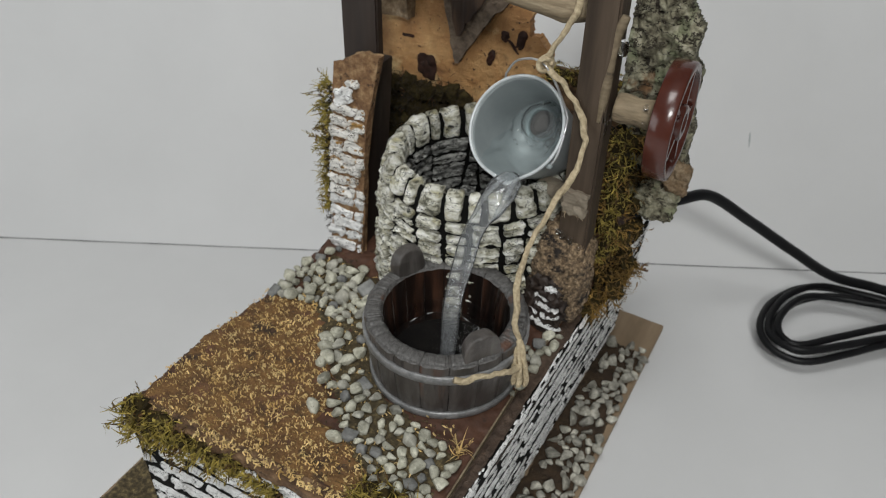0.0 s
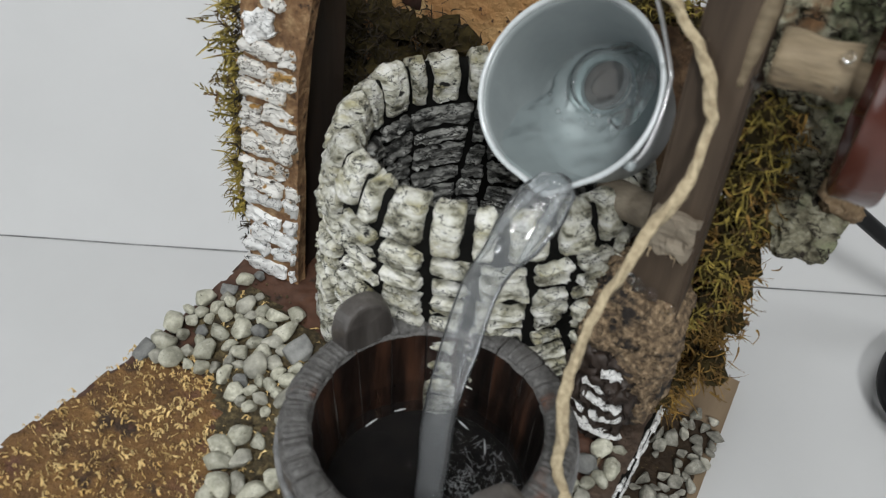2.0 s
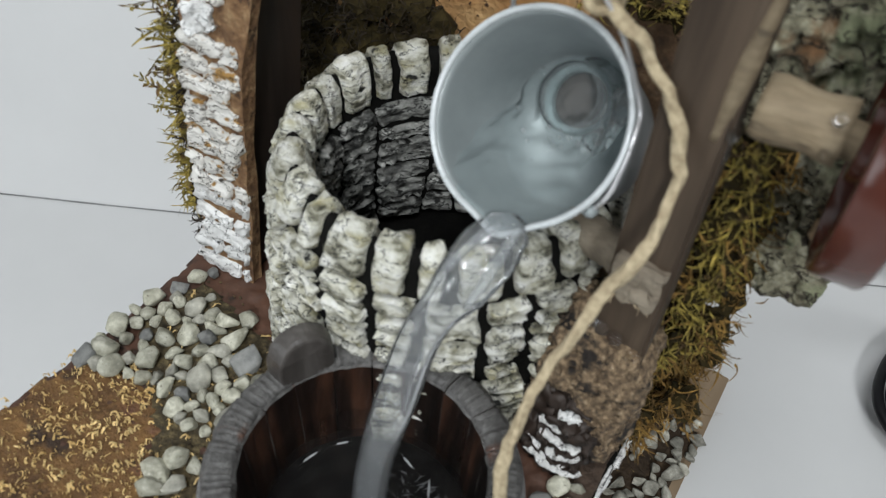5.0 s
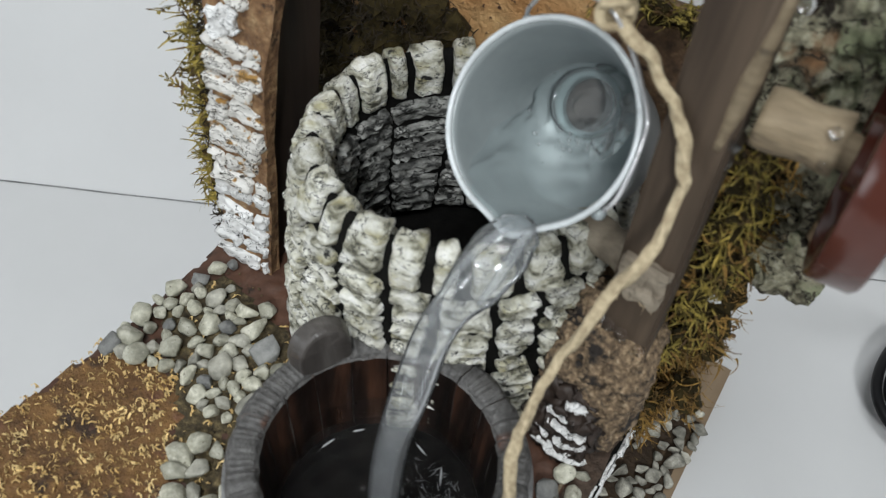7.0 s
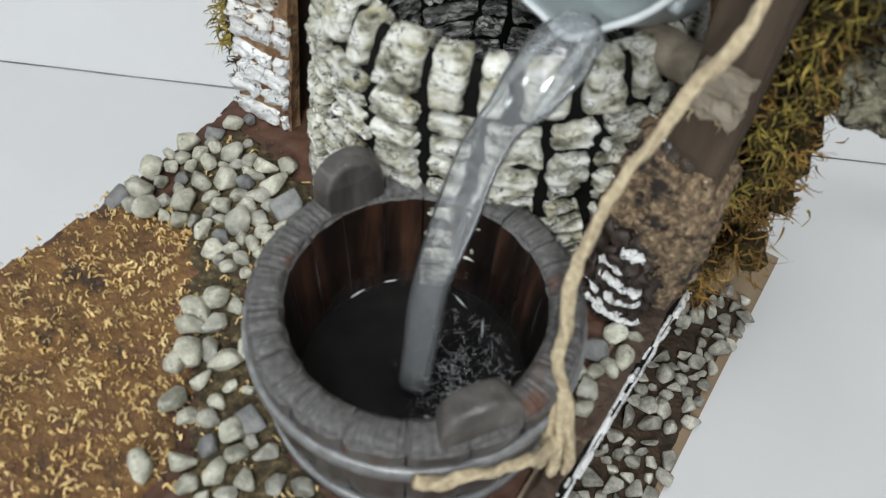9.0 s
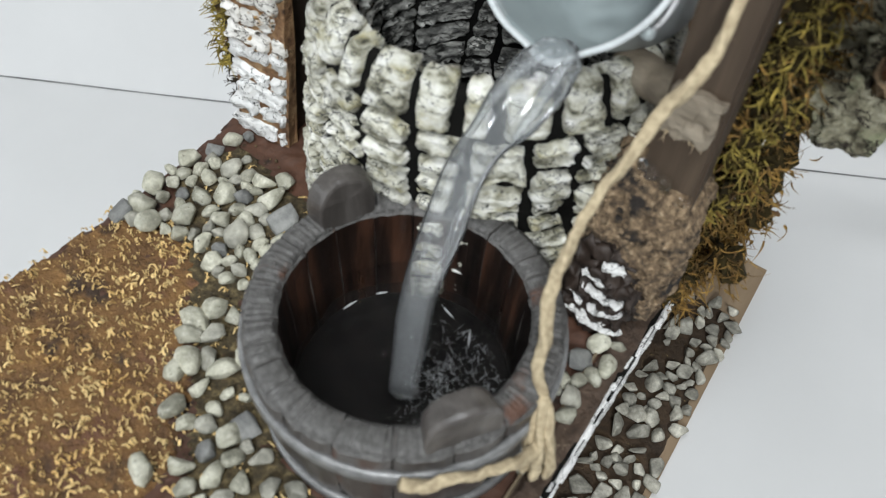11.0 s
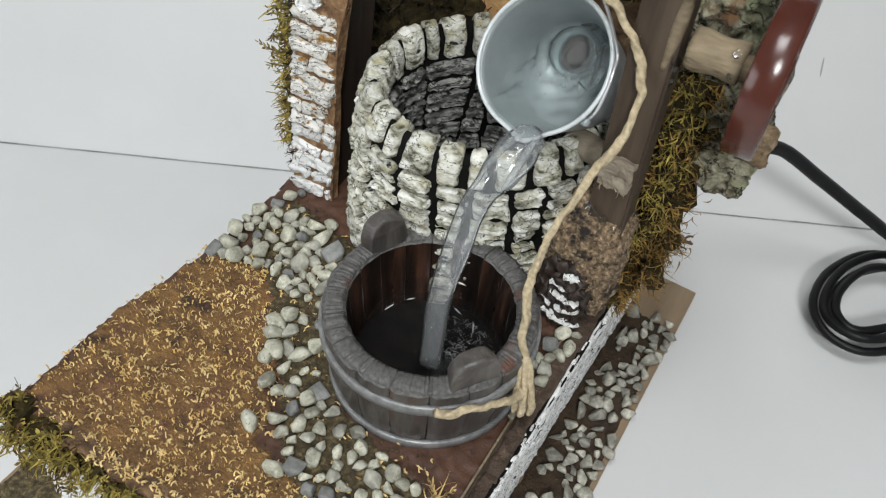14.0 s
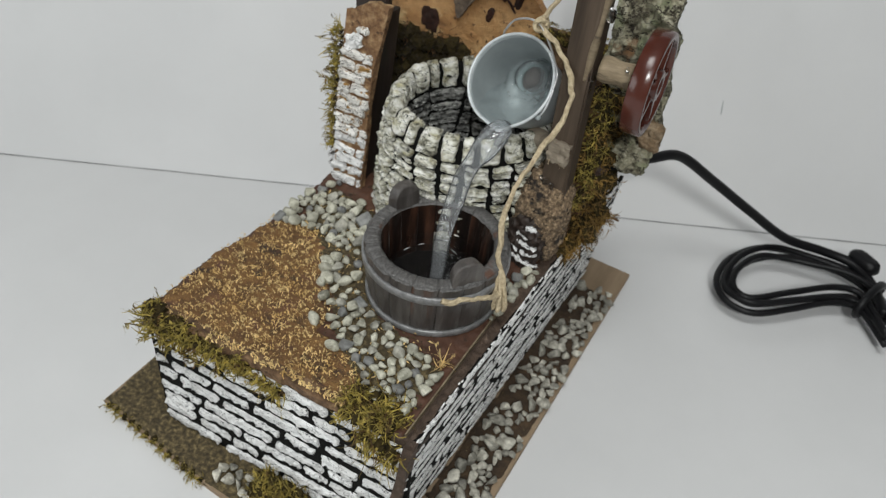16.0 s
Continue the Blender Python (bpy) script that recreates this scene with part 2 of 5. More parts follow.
M_TAN = surface("pale_bark", [(0.2, (0.22, 0.16, 0.09)), (0.7, (0.45, 0.36, 0.24))], 120, rough=0.8, bump=0.8, bump_scale=300, deep=0.001, vary=0.25)
M_DOWEL = surface("pale_dowel_wood", [(0.22, (0.10, 0.072, 0.042)), (0.5, (0.24, 0.185, 0.115)), (0.78, (0.44, 0.36, 0.245))], 170, stretch=(0.22, 1, 1), rough=0.7, bump=0.9, bump_scale=420, deep=0.001, vary=0.3,
                  spots=[((0.055, 0.04, 0.025), 190, 0.60, 0.68)])
M_STAVE = surface("grey_brown_stave", [(0.25, (0.034, 0.029, 0.026)), (0.55, (0.082, 0.073, 0.067)), (0.78, (0.16, 0.148, 0.138))], 190, stretch=(1, 1, 0.12), rough=0.42, bump=0.8,
                  bump_scale=520, vary=0.25, coat=0.15, spots=[((0.085, 0.042, 0.028), 90, 0.60, 0.72)])
# wet reddish wood, with the shade inside the tub put into its colour
M_STAVEIN = surface("shaded_wet_red_stave", [(0.36, (0.005, 0.004, 0.0035)), (0.5, (0.020, 0.011, 0.008)), (0.68, (0.085, 0.038, 0.022))], 150, stretch=(1, 1, 0.08), rough=0.32, bump=0.4,
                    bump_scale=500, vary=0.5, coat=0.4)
M_RIM = surface("worn_grey_rim", [(0.28, (0.055, 0.051, 0.048)), (0.5, (0.105, 0.101, 0.097)), (0.72, (0.17, 0.165, 0.158))], 800, rough=0.5, bump=0.9, bump_scale=1800, vary=0.22, spots=[((0.12, 0.062, 0.042), 90, 0.62, 0.72)], coat=0.1)
M_HOOP = surface("grey_hoop", [(0.25, (0.11, 0.11, 0.11)), (0.75, (0.32, 0.32, 0.32))], 300, rough=0.35, bump=0.3, metal=0.2, vary=0.2)
# zinc, darkened in colour for the shade inside the bucket
M_BUCKET = surface("zinc_grey_bucket", [(0.3, (0.25, 0.28, 0.285)), (0.7, (0.32, 0.35, 0.355))], 60, rough=0.36, bump=0.1, bump_scale=500, metal=0.08, vary=0.06)
# lit copy of the zinc, so the rim stands out bright
M_LIP = surface("lit_zinc_lip", [(0.3, (0.50, 0.53, 0.54)), (0.7, (0.64, 0.67, 0.68))], 160, rough=0.3, bump=0.1, bump_scale=500, metal=0.1, vary=0.06)
M_INLET = surface("grey_brown_pipe", [(0.3, (0.055, 0.046, 0.042)), (0.7, (0.13, 0.11, 0.10))], 200, rough=0.35, bump=0.3, vary=0.1)
M_WIRE = surface("pale_wire", [(0.3, (0.55, 0.55, 0.56)), (0.7, (0.75, 0.75, 0.76))], 200, rough=0.3, bump=0, metal=0.6, vary=0.05)
M_ROPE = surface("jute_twine", [(0.25, (0.25, 0.19, 0.115)), (0.75, (0.56, 0.47, 0.31))], 700, rough=0.85, bump=0.8, bump_scale=1500, vary=0.25)
M_WHEEL = surface("brown_plastic", [(0.3, (0.055, 0.015, 0.010)), (0.7, (0.085, 0.025, 0.016))], 60, rough=0.2, bump=0.15, bump_scale=300, vary=0.1)
M_CABLE = surface("black_cable_sheath", [(0.3, (0.004, 0.004, 0.0045)), (0.7, (0.008, 0.008, 0.009))], 90, rough=0.45, bump=0.05, vary=0.1, gloss=0.22)
M_MOSS = surface("yellow_green_moss", [(0.2, (0.045, 0.038, 0.008)), (0.5, (0.29, 0.225, 0.042)), (0.8, (0.58, 0.44, 0.11))], 300, rough=0.8, bump=0,
                 vary=0.7, island=True, spots=[((0.085, 0.045, 0.012), 210, 0.52, 0.60), ((0.36, 0.27, 0.05), 160, 0.60, 0.68)])
M_MOSSB = surface("rusty_moss", [(0.2, (0.030, 0.015, 0.006)), (0.5, (0.22, 0.125, 0.027)), (0.8, (0.55, 0.35, 0.085))], 300, rough=0.8, bump=0,
                  vary=0.7, island=True)
M_PCORK = surface("orange_cork", [(0.3, (0.09, 0.042, 0.018)), (0.5, (0.24, 0.13, 0.058)), (0.7, (0.46, 0.31, 0.16))], 260, rough=0.85, bump=1.0, bump_scale=520, deep=0.0014, vary=0.3, spots=[((0.05, 0.025, 0.012), 330, 0.6, 0.68)])
M_FOAM = flowing("white_water", (0.99, 1.0, 1.0), 0.88, 0.12, 0.22, 600.0, 0.6)
M_FAN = flowing("white_water_sheet", (0.99, 1.0, 1.0), 0.9, 0.30, 0.2, 260.0, 0.5)
M_TONGUE = surface("streaked_dark_bark", [(0.3, (0.012, 0.007, 0.005)), (0.5, (0.045, 0.024, 0.014)), (0.68, (0.12, 0.07, 0.04))], 170, stretch=(1, 1, 0.12), rough=0.6, bump=0.8, bump_scale=300, deep=0.0012, vary=0.3)
# milky white for bubbles and for the glints modelled as lumps
M_BUBBLE_GLINT = clear("bubbles_and_glints", 1.33, 0.2, (0.97, 0.99, 1.0), 0.45, 500, 0.6, 0.001, 0.6)
M_PEBBLEG = surface("mid_grey_pebble", [(0.28, (0.17, 0.165, 0.138)), (0.5, (0.32, 0.31, 0.26)), (0.72, (0.52, 0.505, 0.43))], 1.6, rough=0.6, bump=0.7, bump_scale=7, deep=0.0003, vary=0.3)
M_GREYWOOD = surface("weathered_grey_wood", [(0.25, (0.11, 0.086, 0.06)), (0.5, (0.25, 0.205, 0.15)), (0.75, (0.43, 0.37, 0.285))], 180, stretch=(0.2, 1, 1), rough=0.75, bump=0.8, bump_scale=350, deep=0.001, vary=0.3)
M_FLAKE = surface("orange_brown_bark", [(0.25, (0.06, 0.04, 0.022)), (0.5, (0.20, 0.135, 0.075)), (0.75, (0.42, 0.33, 0.22))], 240, rough=0.85, bump=1.0, bump_scale=500, deep=0.0012, vary=0.3)
M_CUSHION = surface("dark_moss_cushion", [(0.3, (0.012, 0.009, 0.003)), (0.7, (0.055, 0.040, 0.012))], 400, rough=0.9, bump=1.0, bump_scale=900, vary=0.3, gloss=0.2)
# brown moss fibres, darkened to hold the shade of the corner behind the well
M_MOSS_AND_SHADE = surface("dark_brown_moss_and_shade", [(0.3, (0.010, 0.006, 0.003)), (0.7, (0.040, 0.026, 0.009))], 130, rough=0.85, bump=0, vary=0.4, island=True)
M_OLIVE = surface("olive_earth", [(0.3, (0.022, 0.016, 0.007)), (0.5, (0.065, 0.048, 0.022)), (0.66, (0.17, 0.13, 0.06)), (0.75, (0.33, 0.26, 0.13))], 520, rough=0.85, bump=1.0, bump_scale=700, deep=0.0008, vary=0.35)
M_STRIP = surface("earthy_edge", [(0.25, (0.028, 0.018, 0.012)), (0.6, (0.075, 0.048, 0.032)), (0.85, (0.17, 0.125, 0.09))], 300, rough=0.75, bump=1.0, bump_scale=800, deep=0.0008, vary=0.35)
M_PEBBLE = surface("grey_pebble", [(0.28, (0.20, 0.193, 0.150)), (0.48, (0.39, 0.38, 0.30)), (0.72, (0.66, 0.645, 0.54))], 1.6, rough=0.62, bump=0.8, bump_scale=7, deep=0.0003, vary=0.36, spots=[((0.58, 0.56, 0.47), 2.4, 0.58, 0.70), ((0.15, 0.14, 0.105), 6, 0.62, 0.70)])
M_CHIP = surface("grey_chipped_stone", [(0.28, (0.13, 0.123, 0.103)), (0.5, (0.36, 0.345, 0.29)), (0.72, (0.66, 0.635, 0.545))], 1.6, rough=0.65, bump=0.7, bump_scale=7, deep=0.0003, vary=0.5, spots=[((0.68, 0.65, 0.56), 2.4, 0.60, 0.72)])
M_CHIPS = surface("far_chipped_stone", [(0.28, (0.13, 0.123, 0.103)), (0.5, (0.36, 0.345, 0.29)), (0.72, (0.66, 0.635, 0.545))], 260, rough=0.65, bump=0.6, bump_scale=900, vary=0.5, island=True)
M_PEBBLED = surface("dark_pebble", [(0.28, (0.095, 0.096, 0.094)), (0.72, (0.28, 0.28, 0.265))], 1.8, rough=0.6, bump=0.6, bump_scale=7, deep=0.0003, vary=0.25)
# wet bottom; near black because the tub's inner shade is in the colour
M_TUBBED = surface("shaded_wet_tub_bottom", [(0.3, (0.003, 0.003, 0.003)), (0.7, (0.014, 0.012, 0.011))], 160, rough=0.6, bump=0.5, vary=0.3, gloss=0.12)
M_LIPBARK = surface("grey_brown_bark_edge", [(0.25, (0.07, 0.050, 0.034)), (0.5, (0.17, 0.125, 0.088)), (0.75, (0.30, 0.23, 0.165))], 260, rough=0.85, bump=1.0, bump_scale=500, deep=0.0012, vary=0.3)
M_GRAIN = surface("earth_grain", [(0.25, (0.020, 0.013, 0.007)), (0.6, (0.095, 0.066, 0.030)), (0.85, (0.26, 0.20, 0.09))], 90, rough=0.85, bump=0.4, vary=0.6, island=True)
M_WATER = clear("water", 1.33, 0.02, (0.97, 0.98, 1.0), 0.52, 210.0, 0.22, 0.0005)
M_FROTH = flowing("moving_water", (0.955, 0.99, 0.99), 0.95, 0.07, 0.15, 420.0, 0.4)
M_STREAM = flowing("falling_water", (0.985, 0.99, 1.0), 0.90, 0.085, 0.27, 90.0, 0.07)
M_GLUE = clear("clear_glue", 1.45, 0.08)

# ---- mesh helpers ----


def part(name, bm, material, parent=None, label="", smooth=False):
    me = bpy.data.meshes.new(name)
    bm.normal_update()
    bm.to_mesh(me)
    bm.free()
    me.materials.append(material)
    if smooth:
        me.polygons.foreach_set("use_smooth", [True] * len(me.polygons))
    ob = new(name, me)
    ob.parent = parent
    return tagged(ob, label)


def thing(name, label, category, at=(0, 0, 0), group="", kind=""):
    ob = new(name)
    ob.empty_display_size = 0.01
    ob.location = at
    return tagged(ob, label, category, group, kind)


def wobble(v, scale, amount):
    return noise.noise_vector(Vector(v) * scale) * amount


def block(bm, lo, hi, cuts=0, rough=0.0, scale=200.0, bevel=0.0):
    """A box from lo to hi, cut up and roughened, added to bm."""
    c = bmesh.ops.create_cube(bm, size=1.0)["verts"]
    for v in c:
        v.co = Vector([lo[i] + (v.co[i] + 0.5) * (hi[i] - lo[i]) for i in range(3)])
    edges = list({e for v in c for e in v.link_edges})
    if bevel:
        r = bmesh.ops.bevel(bm, geom=edges, offset=bevel, segments=2, affect="EDGES")
        c = list({v for f in r["faces"] for v in f.verts} | {v for v in c if v.is_valid})
        edges = list({e for v in c for e in v.link_edges})
    if cuts:
        r = bmesh.ops.subdivide_edges(bm, edges=edges, cuts=cuts, use_grid_fill=True)
        c = list({g for g in r["geom"] if isinstance(g, bmesh.types.BMVert)} | {v for v in c if v.is_valid})
    if rough:
        for v in c:
            v.co += wobble(v.co, scale, rough)
    return c


def extrude_outline(bm, outline, place, rows=1):
    """A closed slab: outline is a list of (u, v); place(u, v, s) gives the point at depth s from 0 to 1."""
    front = [bm.verts.new(place(u, v, 0.0)) for u, v in outline]
    back = [bm.verts.new(place(u, v, 1.0)) for u, v in outline]
    n = len(outline)
    caps = [bm.faces.new(front), bm.faces.new(list(reversed(back)))]
    for i in range(n):
        bm.faces.new([front[i], back[i], back[(i + 1) % n], front[(i + 1) % n]])
    bmesh.ops.recalc_face_normals(bm, faces=bm.faces[:])
    return caps


BALLS = {}


def ball(level):
    """The points and faces of a unit icosphere, made once for each level."""
    if level not in BALLS:
        b = bmesh.new()
        bmesh.ops.create_icosphere(b, subdivisions=level, radius=1.0)
        b.verts.index_update()
        BALLS[level] = ([v.co.copy() for v in b.verts], [[v.index for v in f.verts] for f in b.faces])
        b.free()
    return BALLS[level]


def lump(bm, size, power=4.0, level=2, rough=0.0, scale=300.0, seed=0.0, place=None, grain=(1, 1, 1)):
    """A rounded, worn block of that size round the origin; place() carries its points to where it lies."""
    points, faces = ball(level)
    made = []
    for p in points:
        k = (abs(p.x) ** power + abs(p.y) ** power + abs(p.z) ** power) ** (1.0 / power)
        q = Vector((p.x / k * size[0] / 2, p.y / k * size[1] / 2, p.z / k * size[2] / 2))
        if rough:
            g = Vector((q.x * grain[0], q.y * grain[1], q.z * grain[2])) * scale
            q = q + noise.noise_vector(g + Vector((seed, seed * 1.7, -seed))) * rough + noise.noise_vector(g * 2.9 + Vector((-seed, seed, seed))) * rough * 0.5
        made.append(bm.verts.new(place(q) if place else q))
    for f in faces:
        bm.faces.new([made[k] for k in f])
    return made


def slab_stone(bm, quad, place, depth, soft, nu, nv, rough, seed, ledge=0.0, blunt=0.06):
    """A flat-faced stone over the quad of (u, v) corners; place(u, v, h) lifts it h off the wall."""
    (a0, b0), (a1, b1), (a2, b2), (a3, b3) = quad
    wide, high = math.hypot(a1 - a0, b1 - b0), math.hypot(a3 - a0, b3 - b0)
    rows = []
    for j in range(nv + 1):
        row = []
        for i in range(nu + 1):
            s, t = math.sin(math.pi * (i / nu - 0.5)), math.sin(math.pi * (j / nv - 0.5))
            ds, dt = (1 - abs(s)) * wide / 2, (1 - abs(t)) * high / 2
            ks, kt = min(ds / soft, 1.0), min(dt / soft, 1.0)
            lift = math.sqrt(1 - (1 - ks) ** 2) * math.sqrt(1 - (1 - kt) ** 2)
            s, t = s * (1 - blunt * abs(t) ** 5), t * (1 - blunt * abs(s) ** 5)
            p, q = (1 + s) / 2, (1 + t) / 2
            u = (a0 * (1 - p) + a1 * p) * (1 - q) + (a3 * (1 - p) + a2 * p) * q
            v = (b0 * (1 - p) + b1 * p) * (1 - q) + (b3 * (1 - p) + b2 * p) * q
            g = Vector((u * 330, v * 330, seed))
            n1, n2 = noise.noise_vector(g), noise.noise_vector(g * 2.7) + noise.noise_vector(g * 7.3) * 0.6
            u += (n1.x + 0.5 * n2.x) * rough
            v += (n1.y + 0.5 * n2.y) * rough
            h = depth * lift + (n1.z + 0.6 * n2.z) * rough * lift
            if ledge:
                h += ledge * lift * (math.tanh(11 * noise.noise(Vector((u * 60, v * 480, seed)))) + 0.5 * math.tanh(6 * noise.noise(Vector((u * 260, v * 700, seed + 3)))))
            row.append(bm.verts.new(place(u, v, h - 0.0005)))
        rows.append(row)
    for a, b in zip(rows, rows[1:]):
        for i in range(nu):
            bm.faces.new([a[i], a[i + 1], b[i + 1], b[i]])


def lathe(bm, profile, count, at=(0, 0, 0), closed=False):
    rings = []
    for r, z in profile:
        rings.append([bm.verts.new((at[0] + r * math.cos(2 * math.pi * i / count), at[1] + r * math.sin(2 * math.pi * i / count), at[2] + z)) for i in range(count)])
    pairs = list(zip(rings, rings[1:])) + ([(rings[-1], rings[0])] if closed else [])
    for a, b in pairs:
        for i in range(count):
            j = (i + 1) % count
            bm.faces.new([a[i], a[j], b[j], b[i]])
    return rings


def glide(points, steps):
    """A smooth line through the points (Catmull-Rom)."""
    p = [Vector(q) for q in points]
    p = [p[0] * 2 - p[1]] + p + [p[-1] * 2 - p[-2]]
    out = []
    for i in range(1, len(p) - 2):
        for s in range(steps):
            t = s / steps
            a, b, c, d = p[i - 1], p[i], p[i + 1], p[i + 2]
            out.append(0.5 * (2 * b + (c - a) * t + (2 * a - 5 * b + 4 * c - d) * t * t + (3 * b - a - 3 * c + d) * t ** 3))
    out.append(p[-2])
    return out


def sweep(bm, line, radius, sides=10, flat=1.0, cap=True, lobes=0, twist=0.0, side=None):
    """A tube along the line; radius is a number or a function of 0 to 1; lobes and twist lay it like rope strands."""
    n, rings = len(line), []
    prev = Vector(side) if side else Vector((0.37, 0.21, 0.9))
    for i, p in enumerate(line):
        d = (line[min(i + 1, n - 1)] - line[max(i - 1, 0)]).normalized()
        a = (prev - d * prev.dot(d)).normalized()
        prev = a
        b = d.cross(a)
        r = radius(i / (n - 1)) if callable(radius) else radius
        ring = []
        for k in range(sides):
            w = 2 * math.pi * k / sides
            rr = r * (1 + 0.20 * math.cos(lobes * w + twist * i)) if lobes else r
            ring.append(bm.verts.new(p + a * (rr * math.cos(w)) + b * (rr * flat * math.sin(w))))
        rings.append(ring)
    for u, v in zip(rings, rings[1:]):
        for k in range(sides):
            j = (k + 1) % sides
            bm.faces.new([u[k], u[j], v[j], v[k]])
    if cap:
        bm.faces.new(list(reversed(rings[0])))
        bm.faces.new(rings[-1])


def strand(bm, root, way, length, wide, rng, leaves=5):
    """One moss shoot: a curled fleshy stem with small curved leaflets."""
    d = Vector(way).normalized()
    bend = Vector((rng.uniform(-1, 1), rng.uniform(-1, 1), rng.uniform(-1.1, 0.7)))
    side = d.cross(Vector((rng.uniform(-1, 1), rng.uniform(-1, 1), rng.uniform(-1, 1)))).normalized()
    leafy = leaves and rng.random() < 0.12
    p, last = Vector(root), None
    for i in range(7):
        w = wide * (1 - i / 7.4) * (0.75 if i == 0 else 1)
        up = d.cross(side) * w * 0.7
        pair = (bm.verts.new(p - side * w), bm.verts.new(p + up), bm.verts.new(p + side * w))
        if last:
            bm.faces.new([last[0], last[1], pair[1], pair[0]])
            bm.faces.new([last[1], last[2], pair[2], pair[1]])
        last = pair
        if i > 0 and leafy:
            for s in (-1, 1):
                out = side * s * length * rng.uniform(0.12, 0.28) + d.cross(side) * rng.uniform(-0.1, 0.16) * length
                tip = p + out + d * length * 0.16
                mid = p + out * 0.6 + d * length * 0.03
                bm.faces.new([bm.verts.new(p - d * w * 0.8), bm.verts.new(mid), bm.verts.new(tip), bm.verts.new(p + out * 0.45 + d * length * 0.15), bm.verts.new(p + d * w * 0.9)])
        p = p + d * (length / 6)
        d = (d + bend * 0.58).normalized()
        side = (side + d.cross(side) * 0.3).normalized()


def moss(name, label, spots, count, length, seed, material=M_MOSS, wide=0.00032, mound=True, down=0.0, spread=0.6, leaves=5):
    """A moss cushion: spots are (x, y, z, radius, nx, ny, nz); shoots stand out along the spot's direction."""
    rng = random.Random(seed)
    bm = bmesh.new()
    for x, y, z, r, nx, ny, nz in spots:
        if mound:
            lump(bm, (r * 1.5, r * 1.5, r * 1.3), 2.2, 2, r * 0.5, 300, seed + x * 90, lambda q: q + Vector((x, y, z)))
    cushion = len(bm.faces)
    for x, y, z, r, nx, ny, nz in spots:
        n = Vector((nx, ny, nz)).normalized()
        for _ in range(count):
            o = Vector((rng.gauss(0, 0.45), rng.gauss(0, 0.45), rng.gauss(0, 0.4))) * r
            way = n + Vector((rng.gauss(0, spread), rng.gauss(0, spread), rng.gauss(0, spread) - down))
            strand(bm, Vector((x, y, z)) + o + n * r * 0.2, way, length * rng.uniform(0.45, 1.3), wide * rng.uniform(0.6, 1.3), rng, leaves)
    ob = part(name, bm, material)
    # the cushions are darker than the shoots
    ob.data.materials.append(M_CUSHION)
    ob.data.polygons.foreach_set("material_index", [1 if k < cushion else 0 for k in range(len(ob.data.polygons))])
    return tagged(ob, label, "moss", kind="stuff")


# ---- the setting: table, backdrop and the room round it ----
Z_TABLE = 0.0018       # height of the table
Z_TOP = 0.079          # height of the terrace
SEAM_A, SEAM_D = Vector((-0.0711, 0.1060)), Vector((0.9021, 0.4315))   # the joint between table and backdrop
SEAM_N = Vector((-0.4315, 0.9021))


def on_seam(along, back, z):
    p = SEAM_A + SEAM_D * along + SEAM_N * back
    return Vector((p.x, p.y, z))


bm = bmesh.new()
corners = [on_seam(-0.75, 0, 0), on_seam(0.75, 0, 0), on_seam(0.75, -0.95, 0), on_seam(-0.75, -0.95, 0)]
extrude_outline(bm, [(c.x, c.y) for c in corners], lambda u, v, s: Vector((u, v, Z_TABLE - 0.03 * s)))
tagged(part("tabletop", bm, M_TABLE), "smooth white tabletop under the miniature", "table", kind="structure")
bm = bmesh.new()
LEAN_BACK = 0.62
extrude_outline(bm, [(-0.8, 0.0), (0.8, 0.0), (0.8, 0.75), (-0.8, 0.75)],
                lambda u, v, s: on_seam(u, 0.0004 + v * LEAN_BACK + 0.01 * s, Z_TABLE + v - 0.004 * s))
tagged(part("wall_backdrop", bm, M_BACK), "plain white backdrop card leaning behind the table", "wall", kind="structure")
bm = bmesh.new()
last = None
for k in range(161):
    u = -0.8 + 0.01 * k
    c = 0.0004 * noise.noise(Vector((u * 25, 0, 0)))
    w = 0.00028 + 0.00022 * noise.noise(Vector((u * 60, 2, 0)))
    pair = (bm.verts.new(on_seam(u, -w + c, Z_TABLE + 0.0003)), bm.verts.new(on_seam(u, w + c, Z_TABLE + 0.0006)))
    if last:
        bm.faces.new([last[0], pair[0], pair[1], last[1]])
    last = pair
tagged(part("trim_seam", bm, M_SEAM), "thin dark dirty joint between table and backdrop", "joint", kind="structure")
for name, lo, hi in (("floor", (-2.0, -2.2, -0.80), (2.0, 1.8, -0.75)), ("ceiling", (-2.0, -2.2, CEILING), (2.0, 1.8, CEILING + 0.05)),
                     ("wall_north", (-2.0, 1.75, -0.75), (2.0, 1.8, CEILING)), ("wall_south", (-2.0, -2.2, -0.75), (2.0, -2.15, CEILING)),
                     ("wall_west", (-2.0, -2.15, -0.75), (-1.95, 1.75, CEILING)), ("wall_east", (1.95, -2.15, -0.75), (2.0, 1.75, CEILING))):
    bm = bmesh.new()
    block(bm, lo, hi)
    tagged(part(name, bm, M_ROOM), "plain pale painted room surface", "room", kind="structure")

# ---- base plate ----
base_plate = thing("base_plate", "thin wooden base plate strewn with earth, lying on the table", "base")
bm = bmesh.new()
plate = [(-0.0945, -0.1095), (-0.055, -0.1155), (-0.0285, -0.119), (0.03, -0.1245), (0.0865, -0.128), (0.0885, 0.02), (0.09, 0.12), (-0.09, 0.128)]
extrude_outline(bm, plate, lambda u, v, s: Vector((u, v, 0.005 - 0.0032 * s)))
part("board", bm, M_PLATE, base_plate)


